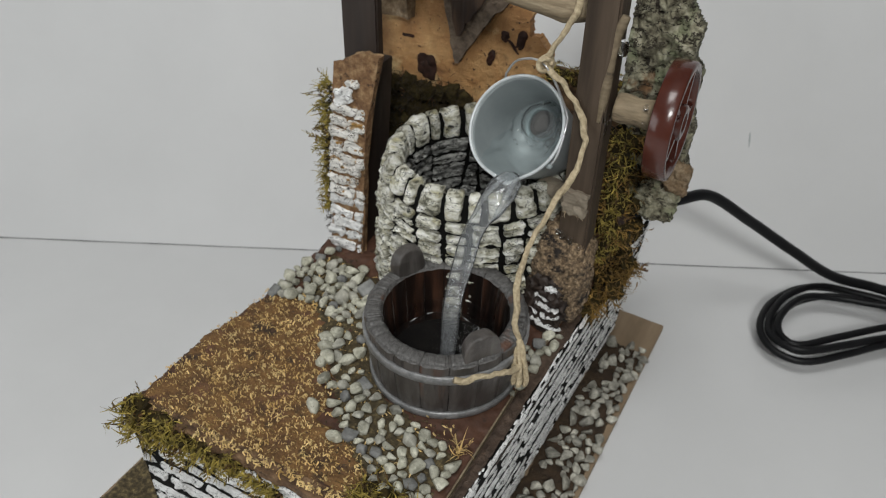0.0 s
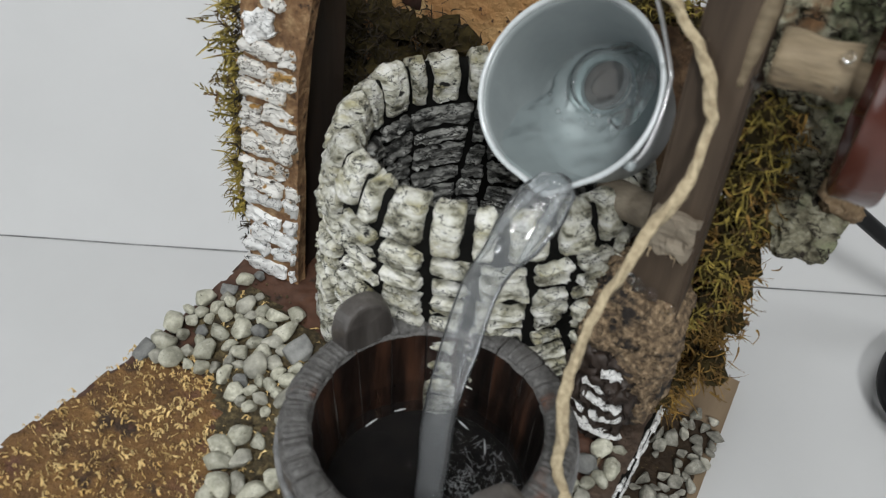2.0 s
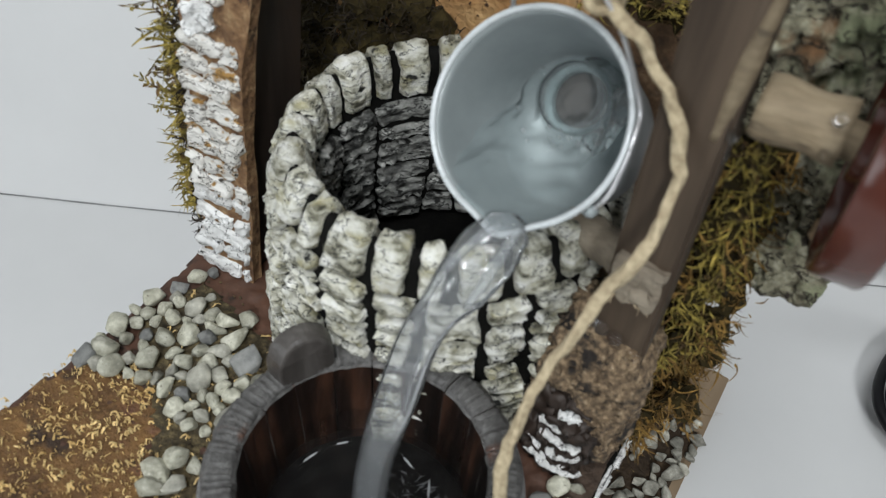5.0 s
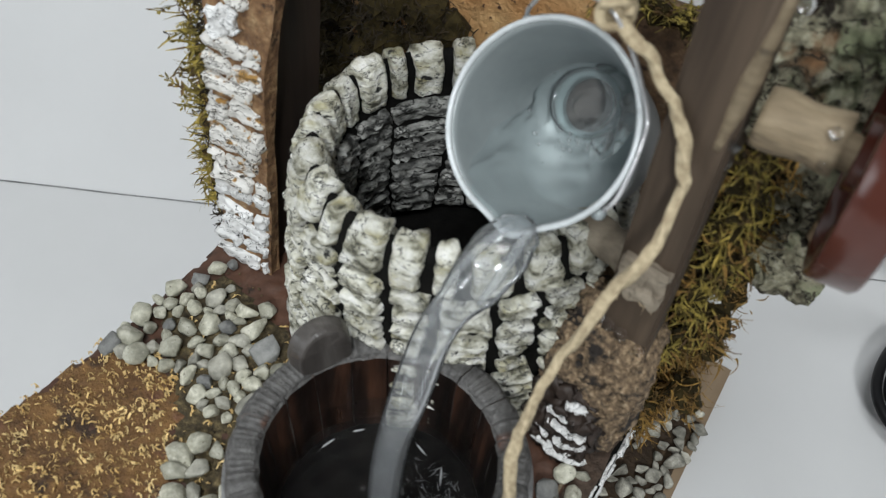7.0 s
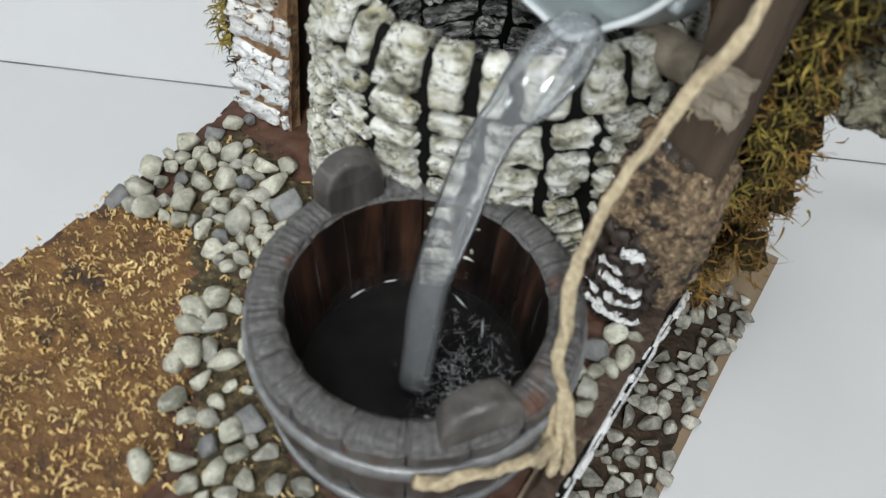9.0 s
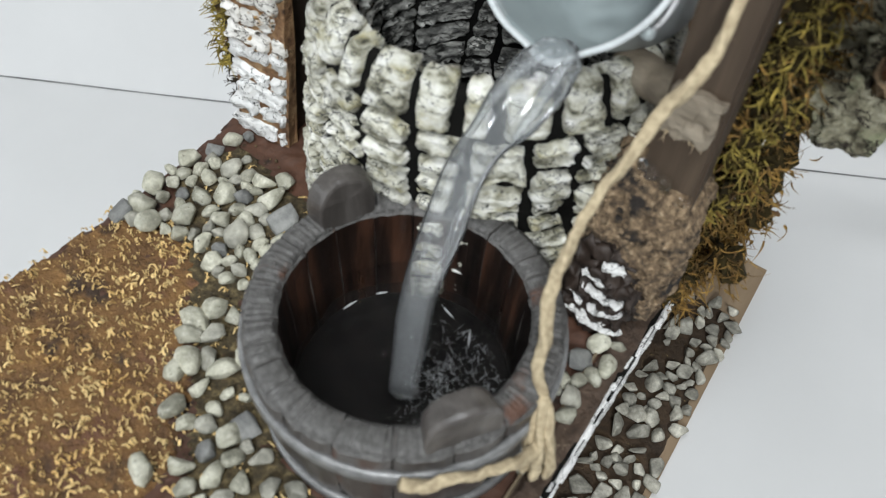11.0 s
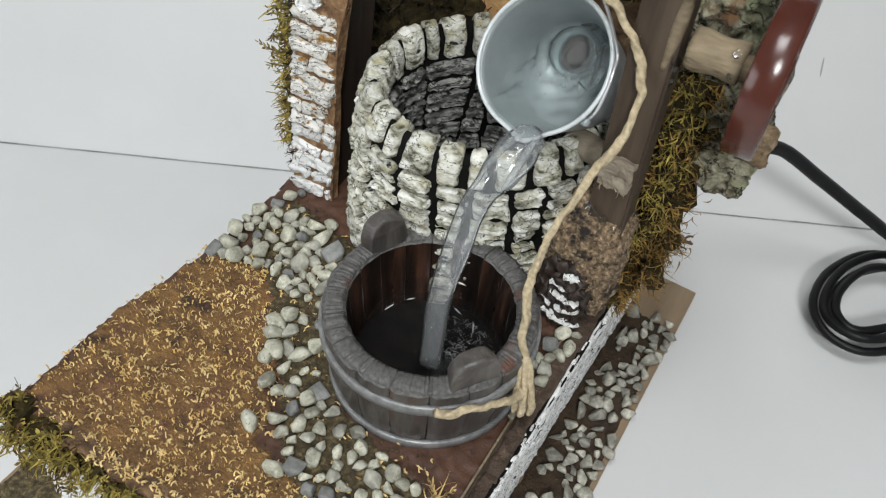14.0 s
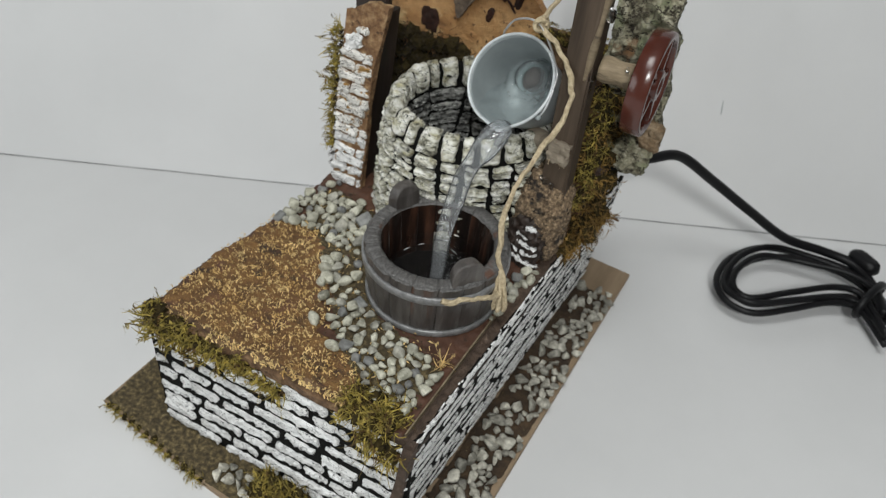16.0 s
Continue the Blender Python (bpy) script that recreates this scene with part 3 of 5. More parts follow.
def inside(x, y, poly):
    hit = False
    for (x0, y0), (x1, y1) in zip(poly, poly[1:] + poly[:1]):
        if (y0 > y) != (y1 > y) and x < (x1 - x0) * (y - y0) / (y1 - y0) + x0:
            hit = not hit
    return hit


def crust(bm, poly, z, step, high, seed, stray=0.0):
    """A thin rough layer over the outline poly, ragged at its border."""
    xs, ys = [p[0] for p in poly], [p[1] for p in poly]
    nx, ny = int((max(xs) - min(xs)) / step) + 1, int((max(ys) - min(ys)) / step) + 1
    grid = {}
    for i in range(nx + 1):
        for j in range(ny + 1):
            x, y = min(xs) + i * step, min(ys) + j * step
            o = noise.noise_vector(Vector((x * 220, y * 220, seed)))
            x, y = x + o.x * step * 0.5, y + o.y * step * 0.5
            w = (noise.noise_vector(Vector((x * 120, y * 120, seed))) + noise.noise_vector(Vector((x * 400, y * 400, seed))) * 0.6) * stray
            if inside(x + w.x, y + w.y, poly):
                h = high * (0.55 + 0.6 * noise.noise(Vector((x * 330, y * 330, seed))) + 0.4 * noise.noise(Vector((x * 900, y * 900, seed))))
                grid[i, j] = bm.verts.new((x, y, z + max(h, 0.0002)))
    for (i, j), a in list(grid.items()):
        q = [grid.get(k) for k in ((i, j), (i + 1, j), (i + 1, j + 1), (i, j + 1))]
        if all(q):
            bm.faces.new(q)
    for e in [e for e in bm.edges if e.is_boundary]:
        for v in e.verts:
            v.co.z = z - 0.0011


bm = bmesh.new()
crust(bm, [(0.058, -0.123), (0.0858, -0.1265), (0.0885, 0.094), (0.064, 0.098)], 0.0052, 0.0016, 0.0016, 1.0)
part("earth", bm, M_EARTH, base_plate, "dark glued earth along the side", True)
bm = bmesh.new()
crust(bm, [(-0.0950, -0.1100), (-0.0550, -0.1160), (-0.0285, -0.1195), (0.06, -0.1263), (0.06, -0.097), (-0.060, -0.096), (-0.060, 0.02), (-0.0925, 0.02)], 0.0051, 0.0011, 0.0013, 2.0)
part("earth", bm, M_OLIVE, base_plate, "dark glued earth along the front", True)

# ---- terrace ----
terrace = thing("terrace", "raised terrace with brown earthy top and white-painted stone sides", "terrace")
TERR = [(-0.0600, -0.0985), (0.0575, -0.0985), (0.0635, 0.024), (0.0660, 0.112), (-0.046, 0.112), (-0.0510, 0.014)]
bm = bmesh.new()
extrude_outline(bm, TERR, lambda u, v, s: Vector((u, v, Z_TOP - 0.0005 - 0.073 * s)))
part("body", bm, M_MORTAR, terrace, "black painted core")
bm = bmesh.new()
crust(bm, [(-0.0622, -0.1008), (0.0615, -0.1000), (0.068, 0.11), (-0.0475, 0.11), (-0.0543, 0.020), (-0.0543, -0.016), (-0.0572, -0.038), (-0.0612, -0.062)], Z_TOP - 0.0004, 0.0010, 0.0011, 3.0)
part("top", bm, M_BROWND, terrace, "dark red-brown top layer", True)
bm = bmesh.new()
extrude_outline(bm, [(0.0560, -0.1000), (0.0655, -0.1000), (0.0698, 0.024), (0.0600, 0.024)], lambda u, v, s: Vector((u, v, Z_TOP - 0.0002 - 0.010 * s)))
strip = part("edge_strip", bm, M_STRIP, terrace, "dark brown earthy edge strip")
bm = bmesh.new()
crust(bm, [(0.0617, -0.1012), (0.0664, -0.1012), (0.0710, 0.040), (0.0626, 0.040)], Z_TOP + 0.0003, 0.0008, 0.0016, 4.0)
part("earth", bm, M_STRIP, strip, "", True)
bm = bmesh.new()
extrude_outline(bm, [(0.0611, -0.0985), (0.0617, -0.0985), (0.0628, 0.022), (0.0622, 0.022)], lambda u, v, s: Vector((u, v, Z_TOP + 0.0020 - 0.003 * s)))
part("pale_edge", bm, M_DOWEL, terrace, "thin pale raw wood edge")
bm = bmesh.new()
rng = random.Random(77)
rag = [(-0.0630 + 0.0035 * k, -0.1012 + rng.uniform(-0.0009, 0.0009)) for k in range(29)] + [(0.0350, -0.0960), (-0.0620, -0.0960)]
extrude_outline(bm, rag, lambda u, v, s: Vector((u, v, Z_TOP + 0.0012 - 0.0035 * s)))
part("edge_bark", bm, M_CORK, terrace, "thin raw bark edge")

rng = random.Random(11)


def stone_course(parent, a, b, out, z0, z1, rows, low, high, material, proud, seed, gap=0.0012, soft=0.0007, rough=0.0005, ledge=0.0):
    """Rows of long flat stones on an upright face from a to b (x, y), standing out along out."""
    r = random.Random(seed)
    a, b = Vector((*a, 0)), Vector((*b, 0))
    along, width = (b - a).normalized(), (b - a).length
    normal, height = Vector((*out, 0)).normalized(), (z1 - z0) / rows
    for row in range(rows):
        u = -r.uniform(0, low)
        while u < width - 0.002:
            long = r.uniform(low, high)
            u0, u1 = max(u, 0.0), min(u + long, width)
            u += long
            if u1 - u0 < 0.003:
                continue
            bm = bmesh.new()
            zc = (row + 0.5) * height + r.uniform(-0.10, 0.10) * height
            tilt, half = r.uniform(-0.03, 0.03), (height - gap * r.uniform(0.8, 1.5)) / 2
            quad = [(u0 + gap * r.uniform(0.2, 0.7), zc - half + tilt * (u0 - u)), (u1 - gap * r.uniform(0.2, 0.7), zc - half * r.uniform(0.8, 1.1)),
                    (u1 - gap * r.uniform(0.2, 0.7), zc + half * r.uniform(0.8, 1.1)), (u0 + gap * r.uniform(0.2, 0.7), zc + half + tilt * (u0 - u))]

            def put(p, q, h):
                return a + along * p + normal * h + Vector((0, 0, z0 + q))
            slab_stone(bm, quad, put, proud * r.uniform(0.8, 1.3), soft, max(6, int((u1 - u0) / 0.0011)), 8, rough, seed + row * 3.1 + u * 77, ledge)
            bmesh.ops.recalc_face_normals(bm, faces=bm.faces[:])
            if bm.faces[len(bm.faces) // 2].normal.dot(normal) < 0:
                bmesh.ops.reverse_faces(bm, faces=bm.faces[:])
            part("stone", bm, material, parent, "", True)


front_wall = part("front_wall", (lambda b: (block(b, (-0.0625, -0.1005, 0.0052), (0.0655, -0.0985, Z_TOP - 0.004)), b)[1])(bmesh.new()), M_MORTAR, terrace,
                  "black backing with long white stones")
stone_course(front_wall, (-0.0625, -0.1008), (0.066, -0.1008), (0, -1), 0.0055, 0.0765, 9, 0.012, 0.046, M_WHITE, 0.0013, 21, 0.0030, 0.0004, 0.0012)
bm = bmesh.new()
extrude_outline(bm, [(0.0645, -0.0990), (0.0662, -0.0990), (0.0736, 0.105), (0.0719, 0.105)], lambda u, v, s: Vector((u, v, Z_TOP + 0.0006 - 0.073 * s)))
side_wall = part("side_wall", bm, M_MORTAR, terrace, "black backing with thin white stones")
stone_course(side_wall, (0.0664, -0.099), (0.0736, 0.104), (1, -0.04), 0.0055, 0.0803, 10, 0.014, 0.050, M_WHITE, 0.0009, 33, 0.0040, 0.0003, 0.0006)
bm = bmesh.new()
crust(bm, [(0.0650, -0.1000), (0.0671, -0.1000), (0.0741, 0.098), (0.0720, 0.098)], Z_TOP + 0.0010, 0.0006, 0.0010, 14.0, 0.0012)
part("white_top", bm, M_WHITE, side_wall, "ragged white-painted top edge", True)
SLANT = 0.095
for ob in (side_wall, *side_wall.children):
    for v in ob.data.vertices:
        v.co.x -= SLANT * (Z_TOP - v.co.z)
bm = bmesh.new()
block(bm, (0.0630, -0.1028, 0.0052), (0.0670, -0.0985, Z_TOP + 0.0006), 5, 0.0009, 260)
for v in bm.verts:
    v.co.x -= 0.095 * (Z_TOP - v.co.z)
part("corner_post", bm, M_STRIP, terrace, "brown cork corner strip")

bm = bmesh.new()
rng = random.Random(5)


def curl(bm, x, y, z, rng, big=1.0):
    """One sawdust curl: a bent flat sliver."""
    w, long, turn = rng.uniform(0.00016, 0.00036) * big, rng.uniform(0.0009, 0.0027) * big, rng.uniform(0.3, 3.8)
    a = rng.uniform(0, 6.28)
    p, h, last = Vector((x, y, z)), a, None
    for i in range(5):
        rise = 0.0009 * math.sin(math.pi * i / 4) * rng.uniform(0.5, 1.2)
        side = Vector((-math.sin(h), math.cos(h), rng.uniform(-0.4, 0.4))) * w
        q = p + Vector((0, 0, rise))
        pair = (bm.verts.new(q - side), bm.verts.new(q + side))
        if last:
            bm.faces.new([last[0], last[1], pair[1], pair[0]])
        last = pair
        h += turn / 4
        p = p + Vector((math.cos(h), math.sin(h), 0)) * long / 4


STRAW = [(-0.0615, -0.1005), (0.034, -0.1000), (0.036, -0.086), (0.008, -0.070), (-0.004, -0.050), (-0.016, -0.036), (-0.028, -0.022), (-0.0558, -0.024), (-0.0610, -0.06)]
for n in range(12500):
    x, y = rng.uniform(-0.062, 0.05), rng.uniform(-0.1005, 0.0)
    o = noise.noise_vector(Vector((x * 90, y * 90, 8))) * 0.010 + noise.noise_vector(Vector((x * 400, y * 400, 3))) * 0.006
    thick = 0.50 + 0.65 * noise.noise(Vector((x * 140, y * 140, 4)))
    if inside(x + o.x, y + o.y, STRAW) and x > -0.0608 + 0.15 * max(0, y + 0.065) and rng.random() < thick:
        curl(bm, x, y, Z_TOP + 0.0009, rng, 0.9 if n % 3 == 0 else 0.40)
for _ in range(420):
    x, y = rng.uniform(-0.045, 0.05), rng.uniform(-0.095, 0.005)
    curl(bm, x, y, Z_TOP + 0.0009, rng)
for _ in range(160):
    curl(bm, rng.uniform(-0.030, 0.035), -0.0988 + rng.uniform(-0.0016, 0.0016), Z_TOP + 0.0016, rng)
tagged(part("sawdust", bm, M_CURL), "yellow sawdust curls glued over the brown terrace top", "sawdust", kind="stuff")

bm = bmesh.new()
crust(bm, STRAW, Z_TOP + 0.0003, 0.0012, 0.0010, 6.0, 0.005)
tagged(part("straw_bed", bm, M_BROWN, None, "", True), "golden-brown rough ground under the sawdust", "earth", kind="stuff")
bm = bmesh.new()
crust(bm, [(-0.034, -0.026), (-0.008, -0.05), (0.012, -0.075), (0.036, -0.094), (0.057, -0.094), (0.060, -0.062), (0.02, -0.05), (0.004, -0.03), (-0.012, 0.004), (-0.046, 0.012), (-0.0525, -0.01)],
      Z_TOP + 0.0002, 0.0016, 0.0012, 9.0)
tagged(part("earth_bed", bm, M_OLIVE, None, "", True), "dark earth under the pebbles on the terrace", "earth", kind="stuff")

bm = bmesh.new()
eg = random.Random(61)
BED = [(-0.034, -0.026), (-0.012, -0.05), (0.004, -0.075), (0.030, -0.096), (0.058, -0.096), (0.060, -0.055), (0.02, -0.05), (0.002, -0.03), (-0.012, 0.004), (-0.046, 0.012), (-0.0525, -0.012)]
for k in range(2600):
    x, y, g = eg.uniform(-0.053, 0.062), eg.uniform(-0.097, 0.012), eg.uniform(0.0003, 0.0009)
    o = noise.noise_vector(Vector((x * 120, y * 120, 5))) * 0.006
    if inside(x + o.x, y + o.y, BED):
        lump(bm, (g, g * eg.uniform(0.6, 1), g * 0.7), 3, 1, g * 0.3, 500, k, lambda q: q + Vector((x, y, Z_TOP + 0.0009)))
tagged(part("earth_grains", bm, M_GRAIN), "loose dark and olive earth grains among the pebbles", "earth", kind="stuff")

# ---- stone well ----
WELL = Vector((0.012, 0.038))
stone_well = thing("stone_well", "round well of rough grey-white stones with black joints, on the terrace", "well", (WELL.x, WELL.y, Z_TOP))
WELL_LINE = [Vector((r, z)) for r, z in ((0.0304, 0.0450), (0.0302, 0.0530), (0.0313, 0.0575), (0.0338, 0.0598), (0.0368, 0.0592), (0.0390, 0.0560), (0.0406, 0.0500),
                                         (0.0413, 0.0430), (0.0421, 0.0330), (0.0431, 0.0180), (0.0442, 0.0000))]
WELL_RUN = [0.0]
for a, b in zip(WELL_LINE, WELL_LINE[1:]):
    WELL_RUN.append(WELL_RUN[-1] + (b - a).length)
R_REF = 0.038


def on_well(u, v, h):
    """A point of the well's outside: u round it, v from the inner lip over the top and down, h off the black core."""
    v = min(max(v, 0.0), WELL_RUN[-1] - 1e-6)
    k = max(i for i in range(len(WELL_RUN) - 1) if WELL_RUN[i] <= v)

    def turned(n):
        n = min(max(n, 0), len(WELL_LINE) - 1)
        d = (WELL_LINE[min(n + 1, len(WELL_LINE) - 1)] - WELL_LINE[max(n - 1, 0)]).normalized()
        return Vector((-d.y, d.x))
    t = (v - WELL_RUN[k]) / (WELL_RUN[k + 1] - WELL_RUN[k])
    p = WELL_LINE[k].lerp(WELL_LINE[k + 1], t) + turned(k).lerp(turned(k + 1), t).normalized() * (h - 0.0024)
    return Vector((p.x * math.cos(u / R_REF), p.x * math.sin(u / R_REF), p.y))


def in_well(u, v, h):
    return Vector(((0.0314 - h) * math.cos(u / R_REF), (0.0314 - h) * math.sin(u / R_REF), v))


bm = bmesh.new()
rim_line = [on_well(0, WELL_RUN[-1] * k / 24, 0.0002) for k in range(25)]
lathe(bm, [(p.x, p.z) for p in rim_line] + [(0.0316, 0.0), (0.0314, 0.044)], 72, closed=True)
bmesh.ops.recalc_face_normals(bm, faces=bm.faces[:])
part("core", bm, M_MORTAR, stone_well, "black joint core", True)
bm = bmesh.new()
lathe(bm, [(0.0315, 0.004), (0.0001, 0.004)], 40)
part("well_floor", bm, M_MORTAR, stone_well, "dark bottom")


def well_stones(name, place, bounds, columns, material, seed, gap, low, depth, soft, rough, ledge, shift, facing):
    """Columns of stones in courses between the bounds; joints wander from course to course."""
    rr = random.Random(seed)
    full = 2 * math.pi * R_REF
    cuts = [full * (i + rr.uniform(-0.14, 0.14)) / columns for i in range(columns)]
    edge = [bounds[0] + rr.uniform(-0.2, 0.2) * shift for _ in range(columns)]
    for c in range(len(bounds) - 1):
        lower = [u + rr.uniform(-0.12, 0.12) * full / columns for u in cuts]
        foot = [bounds[c + 1] + (rr.uniform(-1, 1) * shift if c < len(bounds) - 2 else 0) for _ in range(columns)]
        for i in range(columns):
            wrap = full if i == columns - 1 else 0.0
            j = (i + 1) % columns
            g, k = gap * rr.uniform(0.7, 1.5) / 2, low * rr.uniform(0.7, 1.5) / 2
            tip = rr.uniform(-0.35, 0.35) * shift
            quad = [(cuts[i] + g, edge[i] + k), (cuts[j] + wrap - g, edge[i] + k + tip), (lower[j] + wrap - g, foot[i] - k + tip), (lower[i] + g, foot[i] - k)]
            bm = bmesh.new()
            slab_stone(bm, quad, place, depth * rr.uniform(0.8, 1.2), soft, 13, 20 if name == "coping_stone" else 18, rough, seed + i * 1.3 + c * 17.7, ledge)
            bmesh.ops.recalc_face_normals(bm, faces=bm.faces[:])
            f = bm.faces[len(bm.faces) // 2]
            o = f.calc_center_median()
            if (f.normal.x * o.x + f.normal.y * o.y) * facing + (0.02 * f.normal.z if o.z > 0.05 else 0) < 0:
                bmesh.ops.reverse_faces(bm, faces=bm.faces[:])
            part(name, bm, material, stone_well, "", True)
        cuts, edge = lower, foot


# coping stones wrapped over the lip, courses below it, and a flatter, shade-coloured lining
well_stones("coping_stone", on_well, (0.0010, 0.0302), 25, M_WELL, 3, 0.0023, 0.0004, 0.0028, 0.0010, 0.0006, 0.00032, 0.0018, 1)
well_stones("stone", on_well, (0.0304, 0.0348, 0.0394, 0.0440, 0.0488, 0.0538, 0.0590, 0.0645, 0.0700, WELL_RUN[-1]), 21, M_WELL, 4, 0.0019, 0.0010, 0.0027, 0.0005, 0.0008, 0.00050, 0.0019, 1)
well_stones("inner_stone", in_well, (0.0050, 0.0118, 0.0186, 0.0254, 0.0322, 0.0390, 0.0455), 16, M_WELLIN_SHADED, 40, 0.0013, 0.0012, 0.0019, 0.0005, 0.0009, 0.0005, 0.0012, -1)

# ---- wooden tub ----
TUB = Vector((0.0310, -0.0249))
tub = thing("wooden_tub", "low grey-brown wooden tub with two hoops, half full of water", "tub", (TUB.x, TUB.y, Z_TOP))
TUB_H, R_OUT, R_IN, R_BASE = 0.0285, 0.0305, 0.0237, 0.0278
STAVES = 18
EAR = math.radians(-30)
for i in range(STAVES):
    mid = EAR + 2 * math.pi * i / STAVES
    turn = math.radians(-6 if i == 0 else 2)
    half = math.pi / STAVES - 0.0035
    is_ear = i in (0, STAVES // 2)
    bm = bmesh.new()
    steps, levels = 7, [0.0, 0.008, 0.016, 0.023, TUB_H - 0.0009, TUB_H]
    sheets = []
    for outer in (True, False):
        sheet = []
        for z in levels:
            row = []
            for k in range(steps):
                a = mid + half * (2 * k / (steps - 1) - 1)
                s = z / TUB_H
                r = (R_BASE + (R_OUT - R_BASE) * s + 0.0009 * math.sin(math.pi * s)) if outer else (R_IN - 0.0012 * (1 - s))
                r -= (0.0009 if outer else -0.0007) if z == TUB_H else 0.0
                r -= (0.0006 * abs(2 * k / (steps - 1) - 1) ** 4 if outer else 0)
                p = Vector((r * math.cos(a), r * math.sin(a), z))
                p += wobble(p + Vector((i, 0, 0)), 420, 0.0004)
                row.append(bm.verts.new(p))
            sheet.append(row)
        sheets.append(sheet)
    o, n = sheets
    for s, flip in ((o, False), (n, True)):
        for a, b in zip(s, s[1:]):
            for k in range(steps - 1):
                f = [a[k], a[k + 1], b[k + 1], b[k]]
                bm.faces.new(f[::-1] if flip else f)
    for k in range(steps - 1):
        bm.faces.new([o[-1][k], o[-1][k + 1], n[-1][k + 1], n[-1][k]])
        bm.faces.new([n[0][k], n[0][k + 1], o[0][k + 1], o[0][k]])
    for j in range(len(levels) - 1):
        bm.faces.new([o[j][0], o[j + 1][0], n[j + 1][0], n[j][0]])
        bm.faces.new([n[j][-1], n[j + 1][-1], o[j + 1][-1], o[j][-1]])
    bmesh.ops.recalc_face_normals(bm, faces=bm.faces[:])
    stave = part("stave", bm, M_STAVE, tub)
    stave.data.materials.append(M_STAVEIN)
    stave.data.materials.append(M_RIM)
    # inward faces get the wet wood that is darkened for shade
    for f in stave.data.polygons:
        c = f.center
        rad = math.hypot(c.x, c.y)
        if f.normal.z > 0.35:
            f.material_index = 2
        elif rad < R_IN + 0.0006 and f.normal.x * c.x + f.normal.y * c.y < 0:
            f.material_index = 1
    if is_ear:
        bm = bmesh.new()
        rad = (R_OUT + R_IN) / 2
        ear_line = [(u * 0.86, v * 0.96) for u, v in ((-0.0076, -0.0006), (-0.0078, 0.004), (-0.0070, 0.0072), (-0.0050, 0.0098), (-0.0022, 0.0110), (0.0014, 0.0112), (0.0044, 0.0102), (0.0066, 0.0078), (0.0077, 0.0045), (0.0076, -0.0006))]
        outline = [(p.x, p.y) for p in glide([(u, v, 0) for u, v in ear_line], 3)]
        sheets = []
        for y, shrink in ((-0.0026, 0.93), (-0.0023, 0.98), (-0.0016, 1.0), (0.0016, 1.0), (0.0023, 0.98), (0.0026, 0.93)):
            sheet = []
            for u, v in outline:
                w = mid + turn + u * shrink / rad
                q = Vector(((rad + y) * math.cos(w), (rad + y) * math.sin(w), TUB_H + v * shrink))
                sheet.append(bm.verts.new(q + wobble(q, 420, 0.0002)))
            sheets.append(sheet)
        for one, two in zip(sheets, sheets[1:]):
            for k in range(len(outline)):
                n2 = (k + 1) % len(outline)
                bm.faces.new([one[k], one[n2], two[n2], two[k]])
        for sheet in (sheets[0], sheets[-1]):
            c = bm.verts.new(sum((v.co for v in sheet), Vector()) / len(sheet))
            for k in range(len(outline)):
                bm.faces.new([sheet[k], sheet[(k + 1) % len(outline)], c])
        bmesh.ops.recalc_face_normals(bm, faces=bm.faces[:])
        part("ear", bm, M_STAVE, tub, "rounded upright grip of the tub")
bm = bmesh.new()
rim_turn = random.Random(8)
rings = lathe(bm, [(R_OUT - 0.0009, TUB_H - 0.0010), (R_OUT - 0.0005, TUB_H - 0.0001), (R_OUT - 0.0016, TUB_H + 0.0006), ((R_OUT + R_IN) / 2, TUB_H + 0.0007), (R_IN + 0.0014, TUB_H + 0.0006), (R_IN + 0.0003, TUB_H - 0.0001), (R_IN + 0.0006, TUB_H - 0.0010)], 540, closed=True)
for k in range(540):
    drop = rim_turn.gauss(0, 0.00017) - 0.0006 * (rim_turn.random() < 0.06) - (0.0011 if (k * STAVES) % 540 < 2 * STAVES else 0)
    for j, ring in enumerate(rings):
        ring[k].co.z += drop * (1.0 if 0 < j < 6 else 0.2)
        ring[k].co += wobble(ring[k].co, 500, 0.00012)
part("rim", bm, M_RIM, tub, "worn grey top edge with radial scratches", True)
for z, r, w in ((0.0222, R_OUT - 0.0001, 0.0018), (0.0018, R_BASE + 0.0006, 0.0015)):
    bm = bmesh.new()
    lathe(bm, [(r - 0.0004, z - w), (r + 0.0007, z - w), (r + 0.0010, z - w * 0.8), (r + 0.0010, z + w * 0.8), (r + 0.0007, z + w), (r - 0.0004, z + w)], 96, closed=True)
    part("hoop", bm, M_HOOP, tub, "", True)
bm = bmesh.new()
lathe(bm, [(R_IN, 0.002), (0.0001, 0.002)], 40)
part("bottom", bm, M_TUBBED, tub, "wet bottom, coloured near black for the shade in the tub")
# liner added so that nothing bright shows through between the staves
bm = bmesh.new()
lathe(bm, [(R_IN + 0.0016, 0.001), (R_IN + 0.0024, 0.001), (R_IN + 0.0032, TUB_H - 0.001), (R_IN + 0.0024, TUB_H - 0.001)], 60, closed=True)
bmesh.ops.recalc_face_normals(bm, faces=bm.faces[:])
part("joint_core", bm, M_MORTAR, tub, "added black liner closing the gaps between the staves")

